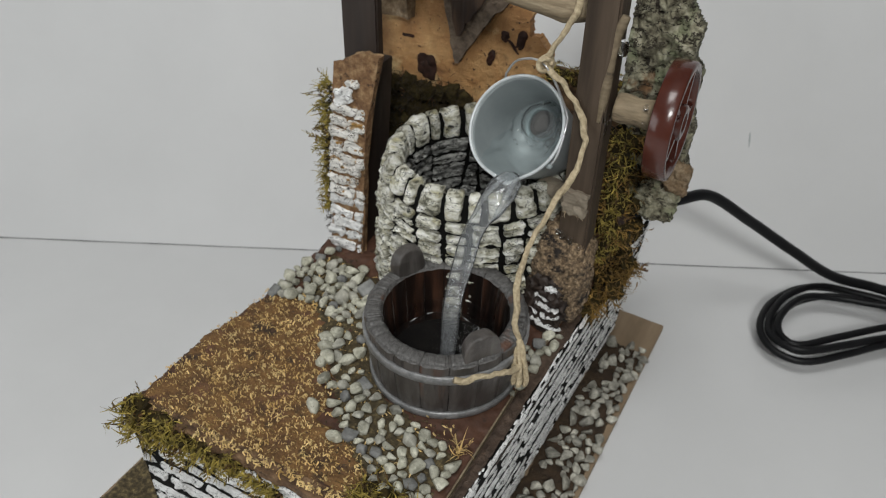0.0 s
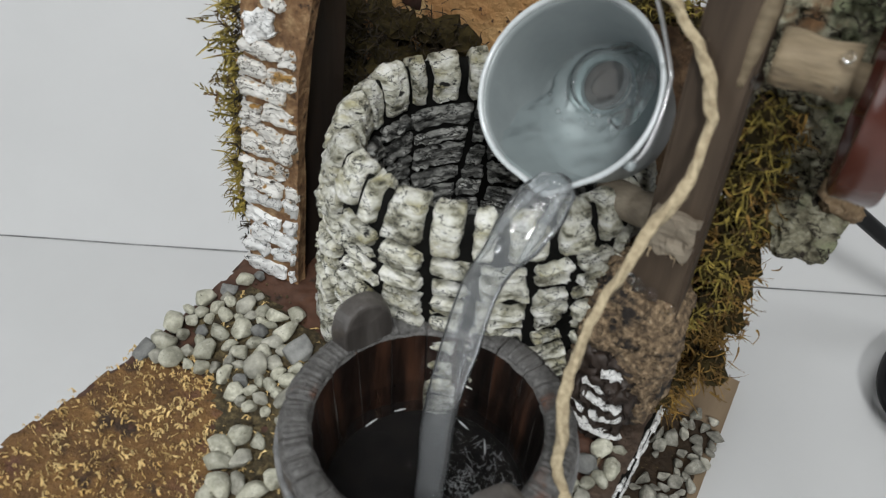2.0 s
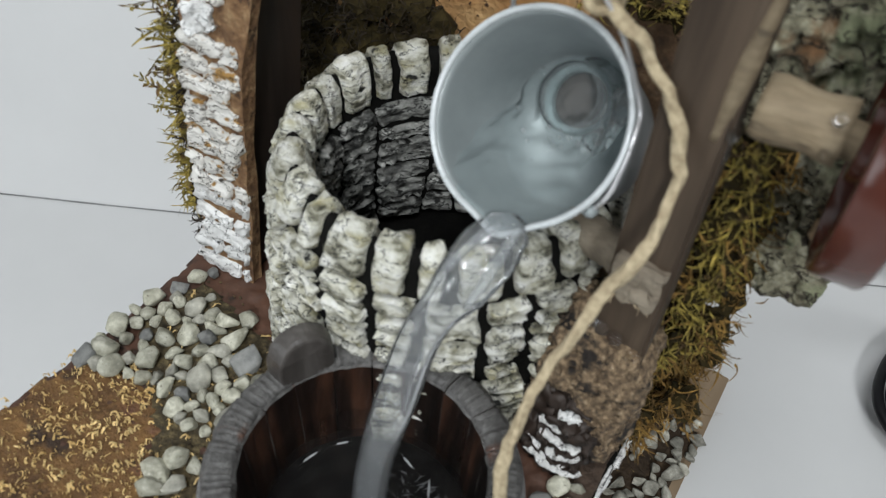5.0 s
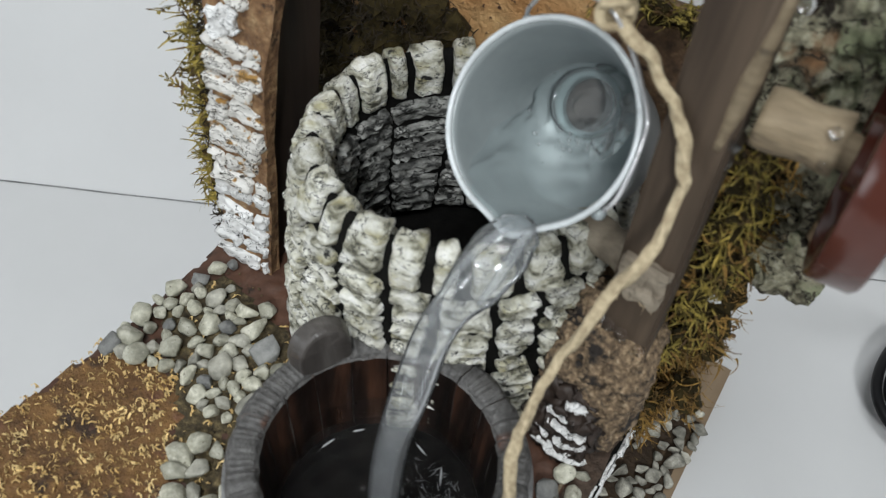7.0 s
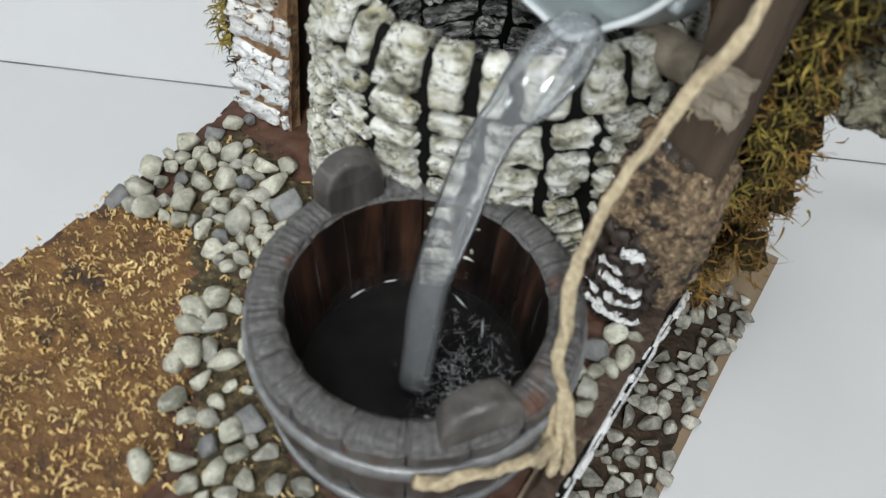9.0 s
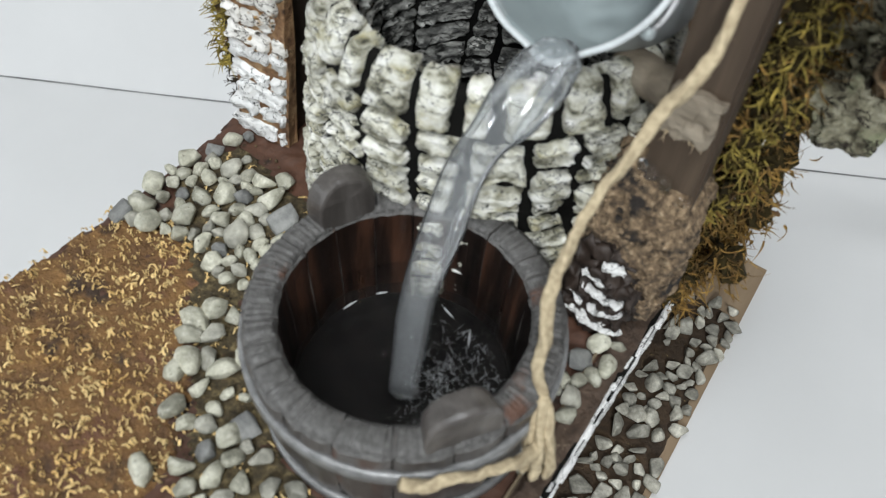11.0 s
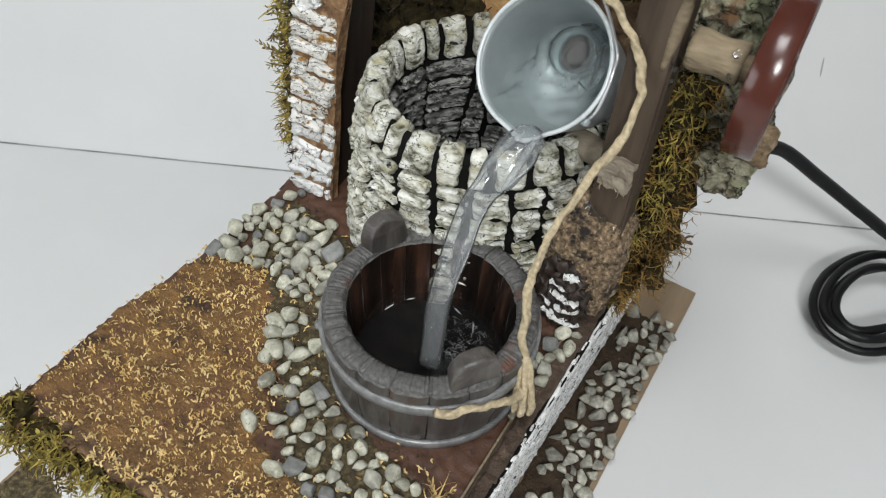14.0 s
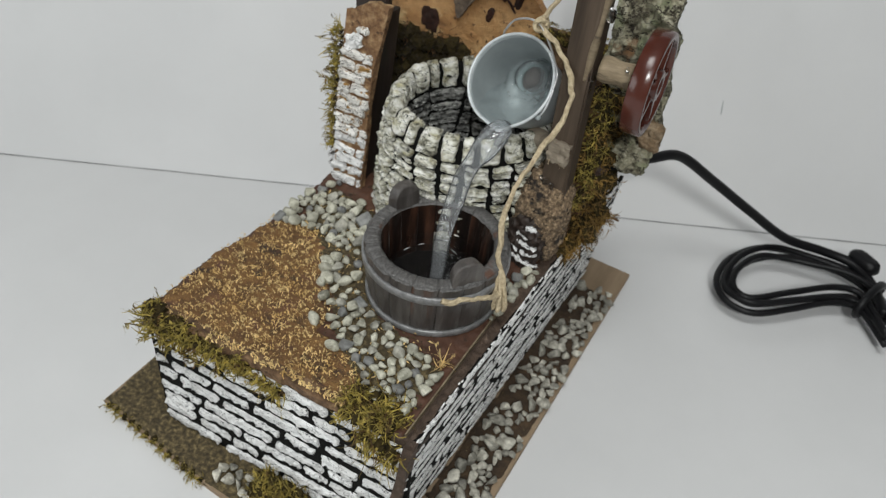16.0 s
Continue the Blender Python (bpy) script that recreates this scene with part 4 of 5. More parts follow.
bm = bmesh.new()
rings = []
for j in range(41):
    r = 0.0234 * j / 40 + 0.00005
    ring = []
    for i in range(140):
        a = 2 * math.pi * i / 140
        x, y = r * math.cos(a), r * math.sin(a)
        d = math.hypot(x - 0.0043, y + 0.0088)
        z = 0.0127 + 0.0005 * math.sin(d * 1300) * math.exp(-d * 70) - 0.0034 * math.exp(-(d / 0.0034) ** 2) + 0.00035 * noise.noise(Vector((x * 260, y * 260, 2)))
        z += (0.0008 * noise.noise(Vector((x * 900, y * 500, 4))) + 0.0004 * noise.noise(Vector((x * 2000, y * 1500, 6)))) * math.exp(-((x - 0.010) ** 2 + (y + 0.001) ** 2) / 0.00016)
        ring.append(bm.verts.new((x, y, z)))
    rings.append(ring)
for a, b in zip(rings, rings[1:]):
    for i in range(140):
        j = (i + 1) % 140
        bm.faces.new([a[i], b[i], b[j], a[j]])
water = part("tub_water", bm, M_WATER, None, "", True)
water.location = (TUB.x, TUB.y, Z_TOP)
tagged(water, "clear rippled water standing in the dark tub", "water")

bm = bmesh.new()
br = random.Random(12)
# bubbles and froth streaks; their white also stands in for sparkle
for _ in range(420):
    d, a = abs(br.gauss(0, 0.0080)) + 0.003, br.gauss(0.55, 0.75)
    x, y, r = 0.0043 + d * math.cos(a), -0.0088 + d * math.sin(a), br.uniform(0.00003, 0.00011)
    if math.hypot(x, y) < 0.0212:
        lump(bm, (2 * r, 2 * r, 1.5 * r), 2.0, 2, 0, 100, 0, lambda q: q + Vector((TUB.x + x, TUB.y + y, Z_TOP + 0.0130)))
for _ in range(190):
    a, d = br.gauss(0.75, 0.55), br.uniform(0.007, 0.021)
    x, y, long = 0.0043 + d * math.cos(a), -0.0088 + d * math.sin(a), br.uniform(0.0008, 0.0030)
    spin = math.degrees(a) + br.choice((0, 85)) + br.gauss(0, 25)
    if math.hypot(x, y) < 0.0205:
        lump(bm, (long, br.uniform(0.00005, 0.00011), 0.00008), 2.0, 2, 0.00006, 500, d * 900, lambda q: pose(TUB.x + x, TUB.y + y, Z_TOP + 0.0129, 0, 0, spin) @ q)
# white crescents stand in for lamp reflections on the ripples
for cx, cy, a0, long in ((-0.0157, 0.0029, 70, 0.0036), (0.0023, 0.0129, -20, 0.0032), (0.0093, 0.0099, -62, 0.0046), (-0.0120, 0.0092, 45, 0.0026)):
    lump(bm, (long, 0.00040, 0.0003), 2.0, 3, 0.0001, 500, cx * 900, lambda q: pose(TUB.x + cx, TUB.y + cy, Z_TOP + 0.0131, 0, 0, a0) @ (q + Vector((0, -22 * q.x * q.x, 0))))
tagged(part("water_bubbles", bm, M_BUBBLE_GLINT, None, "", True), "small bubbles, froth streaks and white shapes standing in for glints on the tub water", "bubbles", kind="stuff")

# ---- pouring bucket ----
B_C, B_N = Vector((0.0335, 0.0228, 0.1612)), Vector((-0.18, -0.78, 0.60)).normalized()
B_R, B_R2, B_D = 0.0193, 0.0150, 0.027
b_down = (Vector((0, 0, -1)) - B_N * Vector((0, 0, -1)).dot(B_N)).normalized()
b_side = B_N.cross(b_down)
bucket_pose = Matrix((( *b_down[:1], b_side.x, B_N.x, B_C.x), (b_down.y, b_side.y, B_N.y, B_C.y), (b_down.z, b_side.z, B_N.z, B_C.z), (0, 0, 0, 1)))
SPOUT = math.radians(17)


def spout_turn(co, amount=0.0021):
    """Draws the lip out into a spout at one side."""
    a = math.atan2(co.y, co.x)
    d = math.atan2(math.sin(a - SPOUT), math.cos(a - SPOUT))
    near = math.exp(-(d / 0.21) ** 2) * max(0.0, 1 + co.z / 0.010)
    return co + Vector((math.cos(SPOUT), math.sin(SPOUT), 0)) * amount * near


bucket = thing("bucket", "small zinc-grey bucket tipped over, water running from its lip", "bucket")
bucket.matrix_world = bucket_pose
bm = bmesh.new()
prof = [(0.0001, -B_D), (B_R2 - 0.001, -B_D), (B_R2, -B_D + 0.001)]
prof += [(B_R2 + (B_R - B_R2) * t, -B_D + B_D * t) for t in (0.25, 0.5, 0.75, 0.92)]
prof += [(B_R, -0.0006), (B_R - 0.0006, -0.0002)]
prof += [(B_R2 - 0.0008 + (B_R - B_R2) * t, -B_D + B_D * t) for t in (0.92, 0.75, 0.5, 0.25, 0.05)] + [(0.0001, -B_D + 0.0014)]
lathe(bm, prof, 72)
for v in bm.verts:
    v.co = spout_turn(v.co)
bmesh.ops.recalc_face_normals(bm, faces=bm.faces[:])
part("shell", bm, M_BUCKET, bucket, "", True)
bm = bmesh.new()
lathe(bm, [(B_R - 0.0007, -0.0006), (B_R + 0.0001, -0.0011), (B_R + 0.0005, -0.0008), (B_R + 0.0006, -0.0001), (B_R + 0.0003, 0.0004), (B_R - 0.0002, 0.0004), (B_R - 0.0006, 0.0)], 96, closed=True)
for v in bm.verts:
    v.co = spout_turn(v.co)
bmesh.ops.recalc_face_normals(bm, faces=bm.faces[:])
part("rim", bm, M_LIP, bucket, "rolled rim in the lighter, lit copy of the zinc", True)
bm = bmesh.new()
LUGS = (math.radians(-138), math.radians(66))
tie_at = bucket_pose.inverted() @ Vector((0.0445, 0.0180, 0.1905))
ends = [Vector((math.cos(a) * (B_R + 0.0008), math.sin(a) * (B_R + 0.0008), -0.0028)) for a in LUGS]
arc = [ends[0], ends[0] + Vector((-0.002, 0.0005, 0.003)), (ends[0] + tie_at) / 2 + Vector((-0.0035, -0.0035, 0.0015)), tie_at,
       Vector((-0.0120, 0.0172, 0.0016)), Vector((-0.0060, 0.0198, 0.0012)), Vector((0.0030, 0.0206, 0.0)), ends[1]]
sweep(bm, glide(arc, 8), 0.00044, 8)
part("handle", bm, M_WIRE, bucket, "thin pale wire handle", True)
for e in ends:
    bm = bmesh.new()
    lump(bm, (0.0026, 0.0026, 0.0030), 3, 2, 0.0001, 300, e.x, lambda q: q + e * 0.99)
    part("lug", bm, M_BUCKET, bucket, "", True)
bm = bmesh.new()
n_at = Vector((-0.0060, -0.0034, 0))
lathe(bm, [(0.0058, -B_D + 0.0010), (0.0074, -B_D + 0.0026), (0.0070, -B_D + 0.0072), (0.0058, -B_D + 0.0080), (0.0053, -B_D + 0.002)], 36, (n_at.x, n_at.y, 0), closed=True)
part("nozzle", bm, M_FROTH, bucket, "clear pipe mouth at the bottom", True)
bm = bmesh.new()
lathe(bm, [(0.0056, -B_D + 0.0018), (0.0036, -B_D + 0.0026), (0.0001, -B_D + 0.0026)], 28, (n_at.x, n_at.y, 0))
part("inlet", bm, M_INLET, bucket, "grey-brown pipe inlet")

# water standing in the tipped bucket, level with the lip
def water_rise(x, y):
    """Height of the water along the bucket's axis: level towards the lip, welling up round the pipe mouth."""
    flat = (-0.0142 - x * b_down.z - y * b_side.z) / B_N.z
    d = math.hypot(x - n_at.x, y - n_at.y)
    heap = -B_D + 0.0042 + 0.0020 * math.exp(-((d - 0.0075) / 0.0036) ** 2) - 0.12 * max(0.0, d - 0.010)
    k = 0.0022
    top = max(flat, heap) + k * math.exp(-abs(flat - heap) / k) * 0.5
    return top + 0.0012 * math.sin(d * 1300 + 3 * noise.noise(Vector((x * 200, y * 200, 1)))) * math.exp(-d * 70) + 0.0013 * noise.noise(Vector((x * 230, y * 230, 5))) + 0.0008 * noise.noise(Vector((x * 620, y * 620, 7)))


bm = bmesh.new()
rings = []
for j in range(1, 31):
    ring = []
    for i in range(96):
        a, rho, z = 2 * math.pi * i / 96, j / 30, -0.010
        for _ in range(6):
            r = rho * (B_R2 - 0.0006 + (B_R - B_R2) * min(max(1 + z / B_D, 0), 1.04))
            z = 0.5 * z + 0.5 * min(water_rise(r * math.cos(a), r * math.sin(a)), 0.0002)
        ring.append(bm.verts.new(bucket_pose @ spout_turn(Vector((r * math.cos(a), r * math.sin(a), max(z, -B_D + 0.0016))), 0.0019)))
    rings.append(ring)
bm.faces.new(rings[0])
for a, b in zip(rings, rings[1:]):
    for i in range(96):
        j = (i + 1) % 96
        bm.faces.new([a[i], b[i], b[j], a[j]])
bmesh.ops.recalc_face_normals(bm, faces=bm.faces[:])
if bm.faces[40].normal.z < 0:
    bmesh.ops.reverse_faces(bm, faces=bm.faces[:])
tagged(part("bucket_water", bm, M_FROTH, None, "", True), "clear moving water inside the grey bucket", "water")

bm = bmesh.new()
fr = random.Random(19)
for k in range(46):
    d, a = 0.0066 + abs(fr.gauss(0, 0.0036)), fr.gauss(0.4, 1.4)
    x, y, r = n_at.x + d * math.cos(a), n_at.y + d * math.sin(a), fr.uniform(0.00015, 0.0005)
    if math.hypot(x, y) < 0.0150:
        lump(bm, (2 * r, 2.6 * r, 1.6 * r), 2.0, 2, r * 0.3, 500, k, lambda q: bucket_pose @ (q + Vector((x, y, max(water_rise(x, y), -B_D + 0.002) + 0.0004))))
tagged(part("water_foam", bm, M_FOAM, None, "", True), "bright foam and bubbles round the bucket's pipe mouth", "foam", kind="stuff")

# fan of water thrown up round one side of the pipe mouth
bm = bmesh.new()
sheet = []
for j in range(13):
    t = j / 12
    row = []
    for i in range(41):
        a = math.radians(35 + 165 * i / 40)
        d = 0.0072 + 0.0070 * t ** 1.2 + 0.0006 * math.sin(5 * a + 6 * t)
        high = 0.0030 + 0.0080 * max(0.0, math.sin(math.pi * (i / 40)) ** 0.7) * (1 + 0.25 * noise.noise(Vector((a * 3, 1, 2))))
        x, y, z = n_at.x + d * math.cos(a), n_at.y + d * math.sin(a), -B_D + 0.002 + high * t
        wall = B_R2 - 0.0016 + (B_R - B_R2) * (1 + z / B_D)
        far = math.hypot(x, y)
        if far > wall:
            x, y = x * wall / far, y * wall / far
        row.append(bm.verts.new(bucket_pose @ Vector((x, y, z))))
    sheet.append(row)
for a, b in zip(sheet, sheet[1:]):
    for i in range(40):
        bm.faces.new([a[i], a[i + 1], b[i + 1], b[i]])
tagged(part("water_fan", bm, M_FAN, None, "", True), "thin fan of water thrown up inside the bucket", "water")

# falling water: a clear flattened stream from the lip into the tub
fall = [(0.0395, 0.0120, 0.1480), (0.0384, 0.0070, 0.1466), (0.0364, 0.0000, 0.1416), (0.0326, -0.0085, 0.1318), (0.0326, -0.0172, 0.1200), (0.0335, -0.0255, 0.1070), (0.0357, -0.0328, 0.0908)]
WIDE = [(0.0, 0.0022), (0.10, 0.0044), (0.24, 0.0057), (0.34, 0.0053), (0.44, 0.0038), (0.64, 0.0041), (0.82, 0.0036), (1.0, 0.0030)]


def stream_wide(t):
    """Half the stream's width along its way: a spread sheet at the lip, drawn together as it falls."""
    k = max(i for i in range(len(WIDE) - 1) if WIDE[i][0] <= t)
    (t0, w0), (t1, w1) = WIDE[k], WIDE[k + 1]
    e = (t - t0) / (t1 - t0)
    return w0 + (w1 - w0) * e * e * (3 - 2 * e)


bm = bmesh.new()
sweep(bm, glide(fall, 14), stream_wide, 36, 0.60, side=(0.88, 0.45, 0))
for v in bm.verts:
    v.co += wobble(v.co, 55, 0.0005)
water_stream = thing("water_stream", "clear stream of water pouring from bucket into tub", "water")
part("main_flow", bm, M_STREAM, water_stream, "", True)
for way, thick in (([(0.0404, 0.0105, 0.1474), (0.0400, 0.0065, 0.1450), (0.0392, 0.0025, 0.1412), (0.0376, -0.0022, 0.1362)], 0.0008), ([(0.0372, 0.0100, 0.1474), (0.0352, 0.0060, 0.1462), (0.0326, 0.0000, 0.1424), (0.0300, -0.0072, 0.1340)], 0.0006)):
    bm = bmesh.new()
    sweep(bm, [p + wobble(p, 300, 0.0003) for p in glide(way, 8)], lambda t: thick * (0.5 + math.sin(math.pi * (0.15 + 0.8 * t))), 12)
    part("trickle", bm, M_FOAM, water_stream, "bright thread of water at the edge of the flow", True)

# ---- twine ----
bm = bmesh.new()
line = glide([(0.0535, 0.0235, 0.2180), (0.0520, 0.0205, 0.2085), (0.0470, 0.0185, 0.1975), (0.0445, 0.0185, 0.1905), (0.0520, 0.0185, 0.1845), (0.0582, 0.0175, 0.1775),
              (0.0622, 0.0160, 0.1705), (0.0632, 0.0120, 0.1635), (0.0615, 0.0060, 0.1560), (0.0578, -0.0040, 0.1440), (0.0556, -0.0150, 0.1310), (0.0578, -0.0230, 0.1155),
              (0.0628, -0.0285, 0.1030), (0.0640, -0.0320, 0.1000), (0.0608, -0.0402, 0.1022), (0.0555, -0.0474, 0.1036), (0.0490, -0.0530, 0.1036)], 16)
line = [p + wobble(p, 160, 0.0009) + wobble(p, 600, 0.0003) for p in line]
sweep(bm, line, lambda t: 0.00102 + 0.00015 * math.sin(40 * t), 18, lobes=3, twist=0.45)
rope = part("cord", bm, M_ROPE, None, "", True)
twine = thing("twine", "twisted jute twine from the roller past the bucket to the tub", "rope")
rope.parent = twine
bm = bmesh.new()
turn = [Vector((0.0445, 0.0182, 0.1908)) + Vector((math.cos(w) * 0.0020, math.sin(w * 1.3) * 0.0017, math.sin(w) * 0.0024)) for w in [0.55 * k for k in range(22)]]
sweep(bm, glide(turn, 3), 0.00085, 12, lobes=3, twist=0.6)
part("knot", bm, M_ROPE, twine, "", True)
bm = bmesh.new()
for k in range(5):
    a = 1.26 * k
    sweep(bm, [p + wobble(p + Vector((k, 0, 0)), 260, 0.0007) for p in glide([(0.0612 + 0.0006 * math.cos(a), -0.0270 + 0.0006 * math.sin(a), 0.1070), (0.0634 + 0.0014 * math.cos(a), -0.0297 + 0.0014 * math.sin(a), 0.1015),
                                                                         (0.0645 + 0.0020 * math.cos(a), -0.0312 + 0.0019 * math.sin(a), 0.0965), (0.0648 + 0.0021 * math.cos(a), -0.0318 + 0.0020 * math.sin(a), 0.0915)], 6)], 0.0010, 12, lobes=3, twist=0.5)
part("tuft", bm, M_ROPE, twine, "thick frayed glued rope end", True)
bm = bmesh.new()
fr = random.Random(3)
for k in range(420):
    p = line[fr.randrange(len(line))] if k % 3 else Vector((0.0645, -0.0312, 0.0965)) + Vector((fr.gauss(0, 0.0016), fr.gauss(0, 0.0016), fr.gauss(0, 0.0032)))
    strand(bm, p, (fr.uniform(-1, 1), fr.uniform(-1, 1), fr.uniform(-1, 1)), fr.uniform(0.0010, 0.0030), 0.00004, fr, 0)
part("fray", bm, M_ROPE, twine, "loose fine fibres")

# ---- left pillar and posts ----
pillar = thing("pillar", "narrow cork pillar faced with white and ochre stones, standing on the terrace", "pillar")
bm = bmesh.new()
block(bm, (-0.0505, 0.0162, Z_TOP), (-0.0334, 0.0196, 0.168), 7, 0.0012, 160)
for v in bm.verts:
    if v.co.z > 0.160:
        v.co.z += 0.003 * noise.noise(Vector((v.co.x * 260, 3, 1))) + 0.0075 * min(1.0, max(0.0, (v.co.x + 0.0505) / 0.013)) - 0.002
        v.co.y += 0.002
    v.co.x += 0.004 * max(0.0, (v.co.z - 0.135) / 0.04) if v.co.x > -0.04 else 0
core = part("core", bm, M_PCORK, pillar, "raw orange-brown cork")
bm = bmesh.new()
block(bm, (-0.0490, 0.0205, Z_TOP), (-0.0362, 0.0400, 0.1640), 4, 0.0004, 200)
back_piece = part("back_piece", bm, M_DARKPOST, pillar, "dark piece behind the cork")
stone_course(core, (-0.0512, 0.0162), (-0.0335, 0.0162), (0, -1), Z_TOP + 0.0005, 0.1505, 13, 0.010, 0.024, M_OCHRE, 0.0017, 51, 0.0007, 0.0004, 0.0010, 0.00045)
bm = bmesh.new()
lump(bm, (0.0090, 0.0036, 0.0075), 4, 4, 0.0013, 420, 2, lambda q: q + Vector((-0.0445, 0.0166, 0.1545 + 0.25 * q.x)))
part("stone", bm, M_WHITE, core, "", True)
bm = bmesh.new()
lump(bm, (0.0060, 0.0034, 0.0034), 4, 4, 0.0010, 420, 5, lambda q: q + Vector((-0.0405, 0.0168, 0.1605)))
part("stone", bm, M_OCHRE, core, "", True)
for ob in core.children:
    if max(v.co.z for v in ob.data.vertices) < 0.1115:
        ob.data.materials[0] = M_WHITE
for ob in (core, back_piece, *core.children):
    for v in ob.data.vertices:
        v.co.y += 0.075 * (v.co.z - Z_TOP)
        v.co.x += 0.030 * (v.co.z - Z_TOP)

left_post = thing("left_post", "dark-stained square wooden post behind the cork pillar", "post")
bm = bmesh.new()
block(bm, (-0.0552, 0.0420, Z_TOP), (-0.0378, 0.0468, 0.262), 0, 0, bevel=0.0008)
part("shaft", bm, M_DARKPOST, left_post)
right_post = thing("right_post", "brown-stained square wooden post beside the well", "post")
bm = bmesh.new()
block(bm, (0.0560, 0.0190, Z_TOP), (0.0675, 0.0300, 0.262), 0, 0, bevel=0.0008)
part("shaft", bm, M_POST, right_post)
for x, y, z, s in ((0.0665, 0.0215, 0.1700, 0.0040), (0.0650, 0.0210, 0.1755, 0.0028), (0.0600, 0.0212, 0.1600, 0.0025), (0.0690, 0.0215, 0.2010, 0.0045), (0.0625, 0.0210, 0.1530, 0.0020),
                   (0.0580, 0.0182, 0.1230, 0.0026), (0.0612, 0.0184, 0.1215, 0.0030), (0.0655, 0.0184, 0.1190, 0.0026), (0.0560, 0.0190, 0.1235, 0.0022)):
    bm = bmesh.new()
    lump(bm, (s, s * 0.7, s * 1.3), 2.2, 2, s * 0.25, 400, x * 900, lambda q: q + Vector((x, y, z)))
    part("glue_drop", bm, M_GLUE, right_post, "clear hardened glue drop", True)

roller = thing("roller", "pale wooden roller lying across between the posts", "roller")
bm = bmesh.new()
sweep(bm, [Vector((x, 0.029 - 0.10 * min(0, x), 0.2085 + 0.13 * max(0, 0.046 - x))) + wobble((x, 0, 0), 90, 0.0006) for x in [-0.0360 + 0.0920 * k / 20 for k in range(21)]], lambda t: 0.0064 + 0.0006 * math.sin(7 * t) - 0.003 * max(0, t - 0.9) / 0.1, 18)
part("log", bm, M_DOWEL, roller, "", True)

# ---- back board with holes and a hanging dark bark tongue ----
back_board = thing("back_board", "orange-brown bark board with worm holes behind the well", "board")
rng = random.Random(17)
edge = [(-0.066, Z_TOP), (0.020, Z_TOP), (0.0205, 0.135), (0.0225, 0.150), (0.0222, 0.1625), (0.0165, 0.1690), (0.0125, 0.1680), (0.0118, 0.1745), (0.0135, 0.180), (0.0040, 0.1855),
        (0.0020, 0.215), (-0.066, 0.215)]
ragged = []
for (x0, z0), (x1, z1) in zip(edge, edge[1:] + edge[:1]):
    for k in range(6):
        t = k / 6
        ragged.append((x0 + (x1 - x0) * t + rng.uniform(-0.0005, 0.0005), z0 + (z1 - z0) * t + rng.uniform(-0.0004, 0.0004)))
bm = bmesh.new()
extrude_outline(bm, ragged, lambda u, v, s: Vector((u, 0.0835 + 0.005 * s, v)))
part("sheet", bm, M_BOARD, back_board)
# no real depth here: flush lumps carry the holes' shade as colour
for x, z, w, h, tilt in ((-0.0400, 0.1440, 0.0052, 0.0105, 0.1), (-0.0362, 0.1425, 0.0068, 0.0125, 0.0), (-0.0052, 0.1545, 0.0028, 0.0090, 0.25), (0.0010, 0.1660, 0.0036, 0.0050, 0.0),
                         (0.0085, 0.1660, 0.0040, 0.0098, 0.3), (0.0050, 0.1625, 0.0018, 0.0060, -0.8), (-0.0475, 0.1560, 0.0060, 0.0016, 0.1)):
    bm = bmesh.new()
    lump(bm, (w * 1.1, 0.0012, h), 3, 4, 0.0007, 300, x * 800, lambda q: Vector((x + q.x + tilt * q.z, 0.0835 + q.y, z + q.z)))
    part("worm_hole", bm, M_HOLE, back_board, "worm hole as a flush lump, coloured dark like its inner shade", True)
bark_tongue = thing("bark_tongue", "dark brown pointed piece of bark hanging before the board", "bark")
bm = bmesh.new()
tongue = [(-0.034, 0.218), (-0.0295, 0.190), (-0.0255, 0.168), (-0.0222, 0.1525), (-0.0200, 0.1500), (-0.0170, 0.1545), (-0.0100, 0.1660), (-0.0030, 0.1760), (0.0045, 0.1860), (0.0060, 0.218)]
extrude_outline(bm, [(p.x, p.y) for p in glide([(u, v, 0) for u, v in tongue], 4)], lambda u, v, s: Vector((u + 0.0008 * noise.noise(Vector((u * 500, v * 500, 1))), 0.0800 + 0.0035 * s, v + 0.0008 * noise.noise(Vector((u * 500, v * 500, 7))))))
part("outer_bark", bm, M_LIPBARK, bark_tongue, "paler grey-brown worn edge")
bm = bmesh.new()
mid = Vector((-0.0160, 0.2180))
inner = [mid + (Vector((u, v)) - mid) * 0.80 for u, v in tongue]
extrude_outline(bm, [(p.x, p.y) for p in glide([(v.x, v.y, 0) for v in inner], 4)], lambda u, v, s: Vector((u + 0.0012 * noise.noise(Vector((u * 600, v * 400, 3))), 0.0785 + 0.003 * s, v + 0.0012 * noise.noise(Vector((u * 600, v * 400, 5))))))
part("inner_bark", bm, M_TONGUE, bark_tongue)
bm = bmesh.new()
for lo, hi in (((-0.062, 0.0775, 0.166), (-0.0440, 0.0838, 0.196)),):
    block(bm, lo, hi, 4, 0.0016, 150)
tagged(part("pale_bark_piece", bm, M_FLAKE), "pale yellow-brown bark scrap against the board", "bark")

low_wall = thing("low_back_wall", "low dark cork wall behind the well under the moss", "wall")
bm = bmesh.new()
block(bm, (0.0200, 0.0840, Z_TOP), (0.0620, 0.0900, 0.1555), 6, 0.0012, 160)
part("core", bm, M_CORK, low_wall)

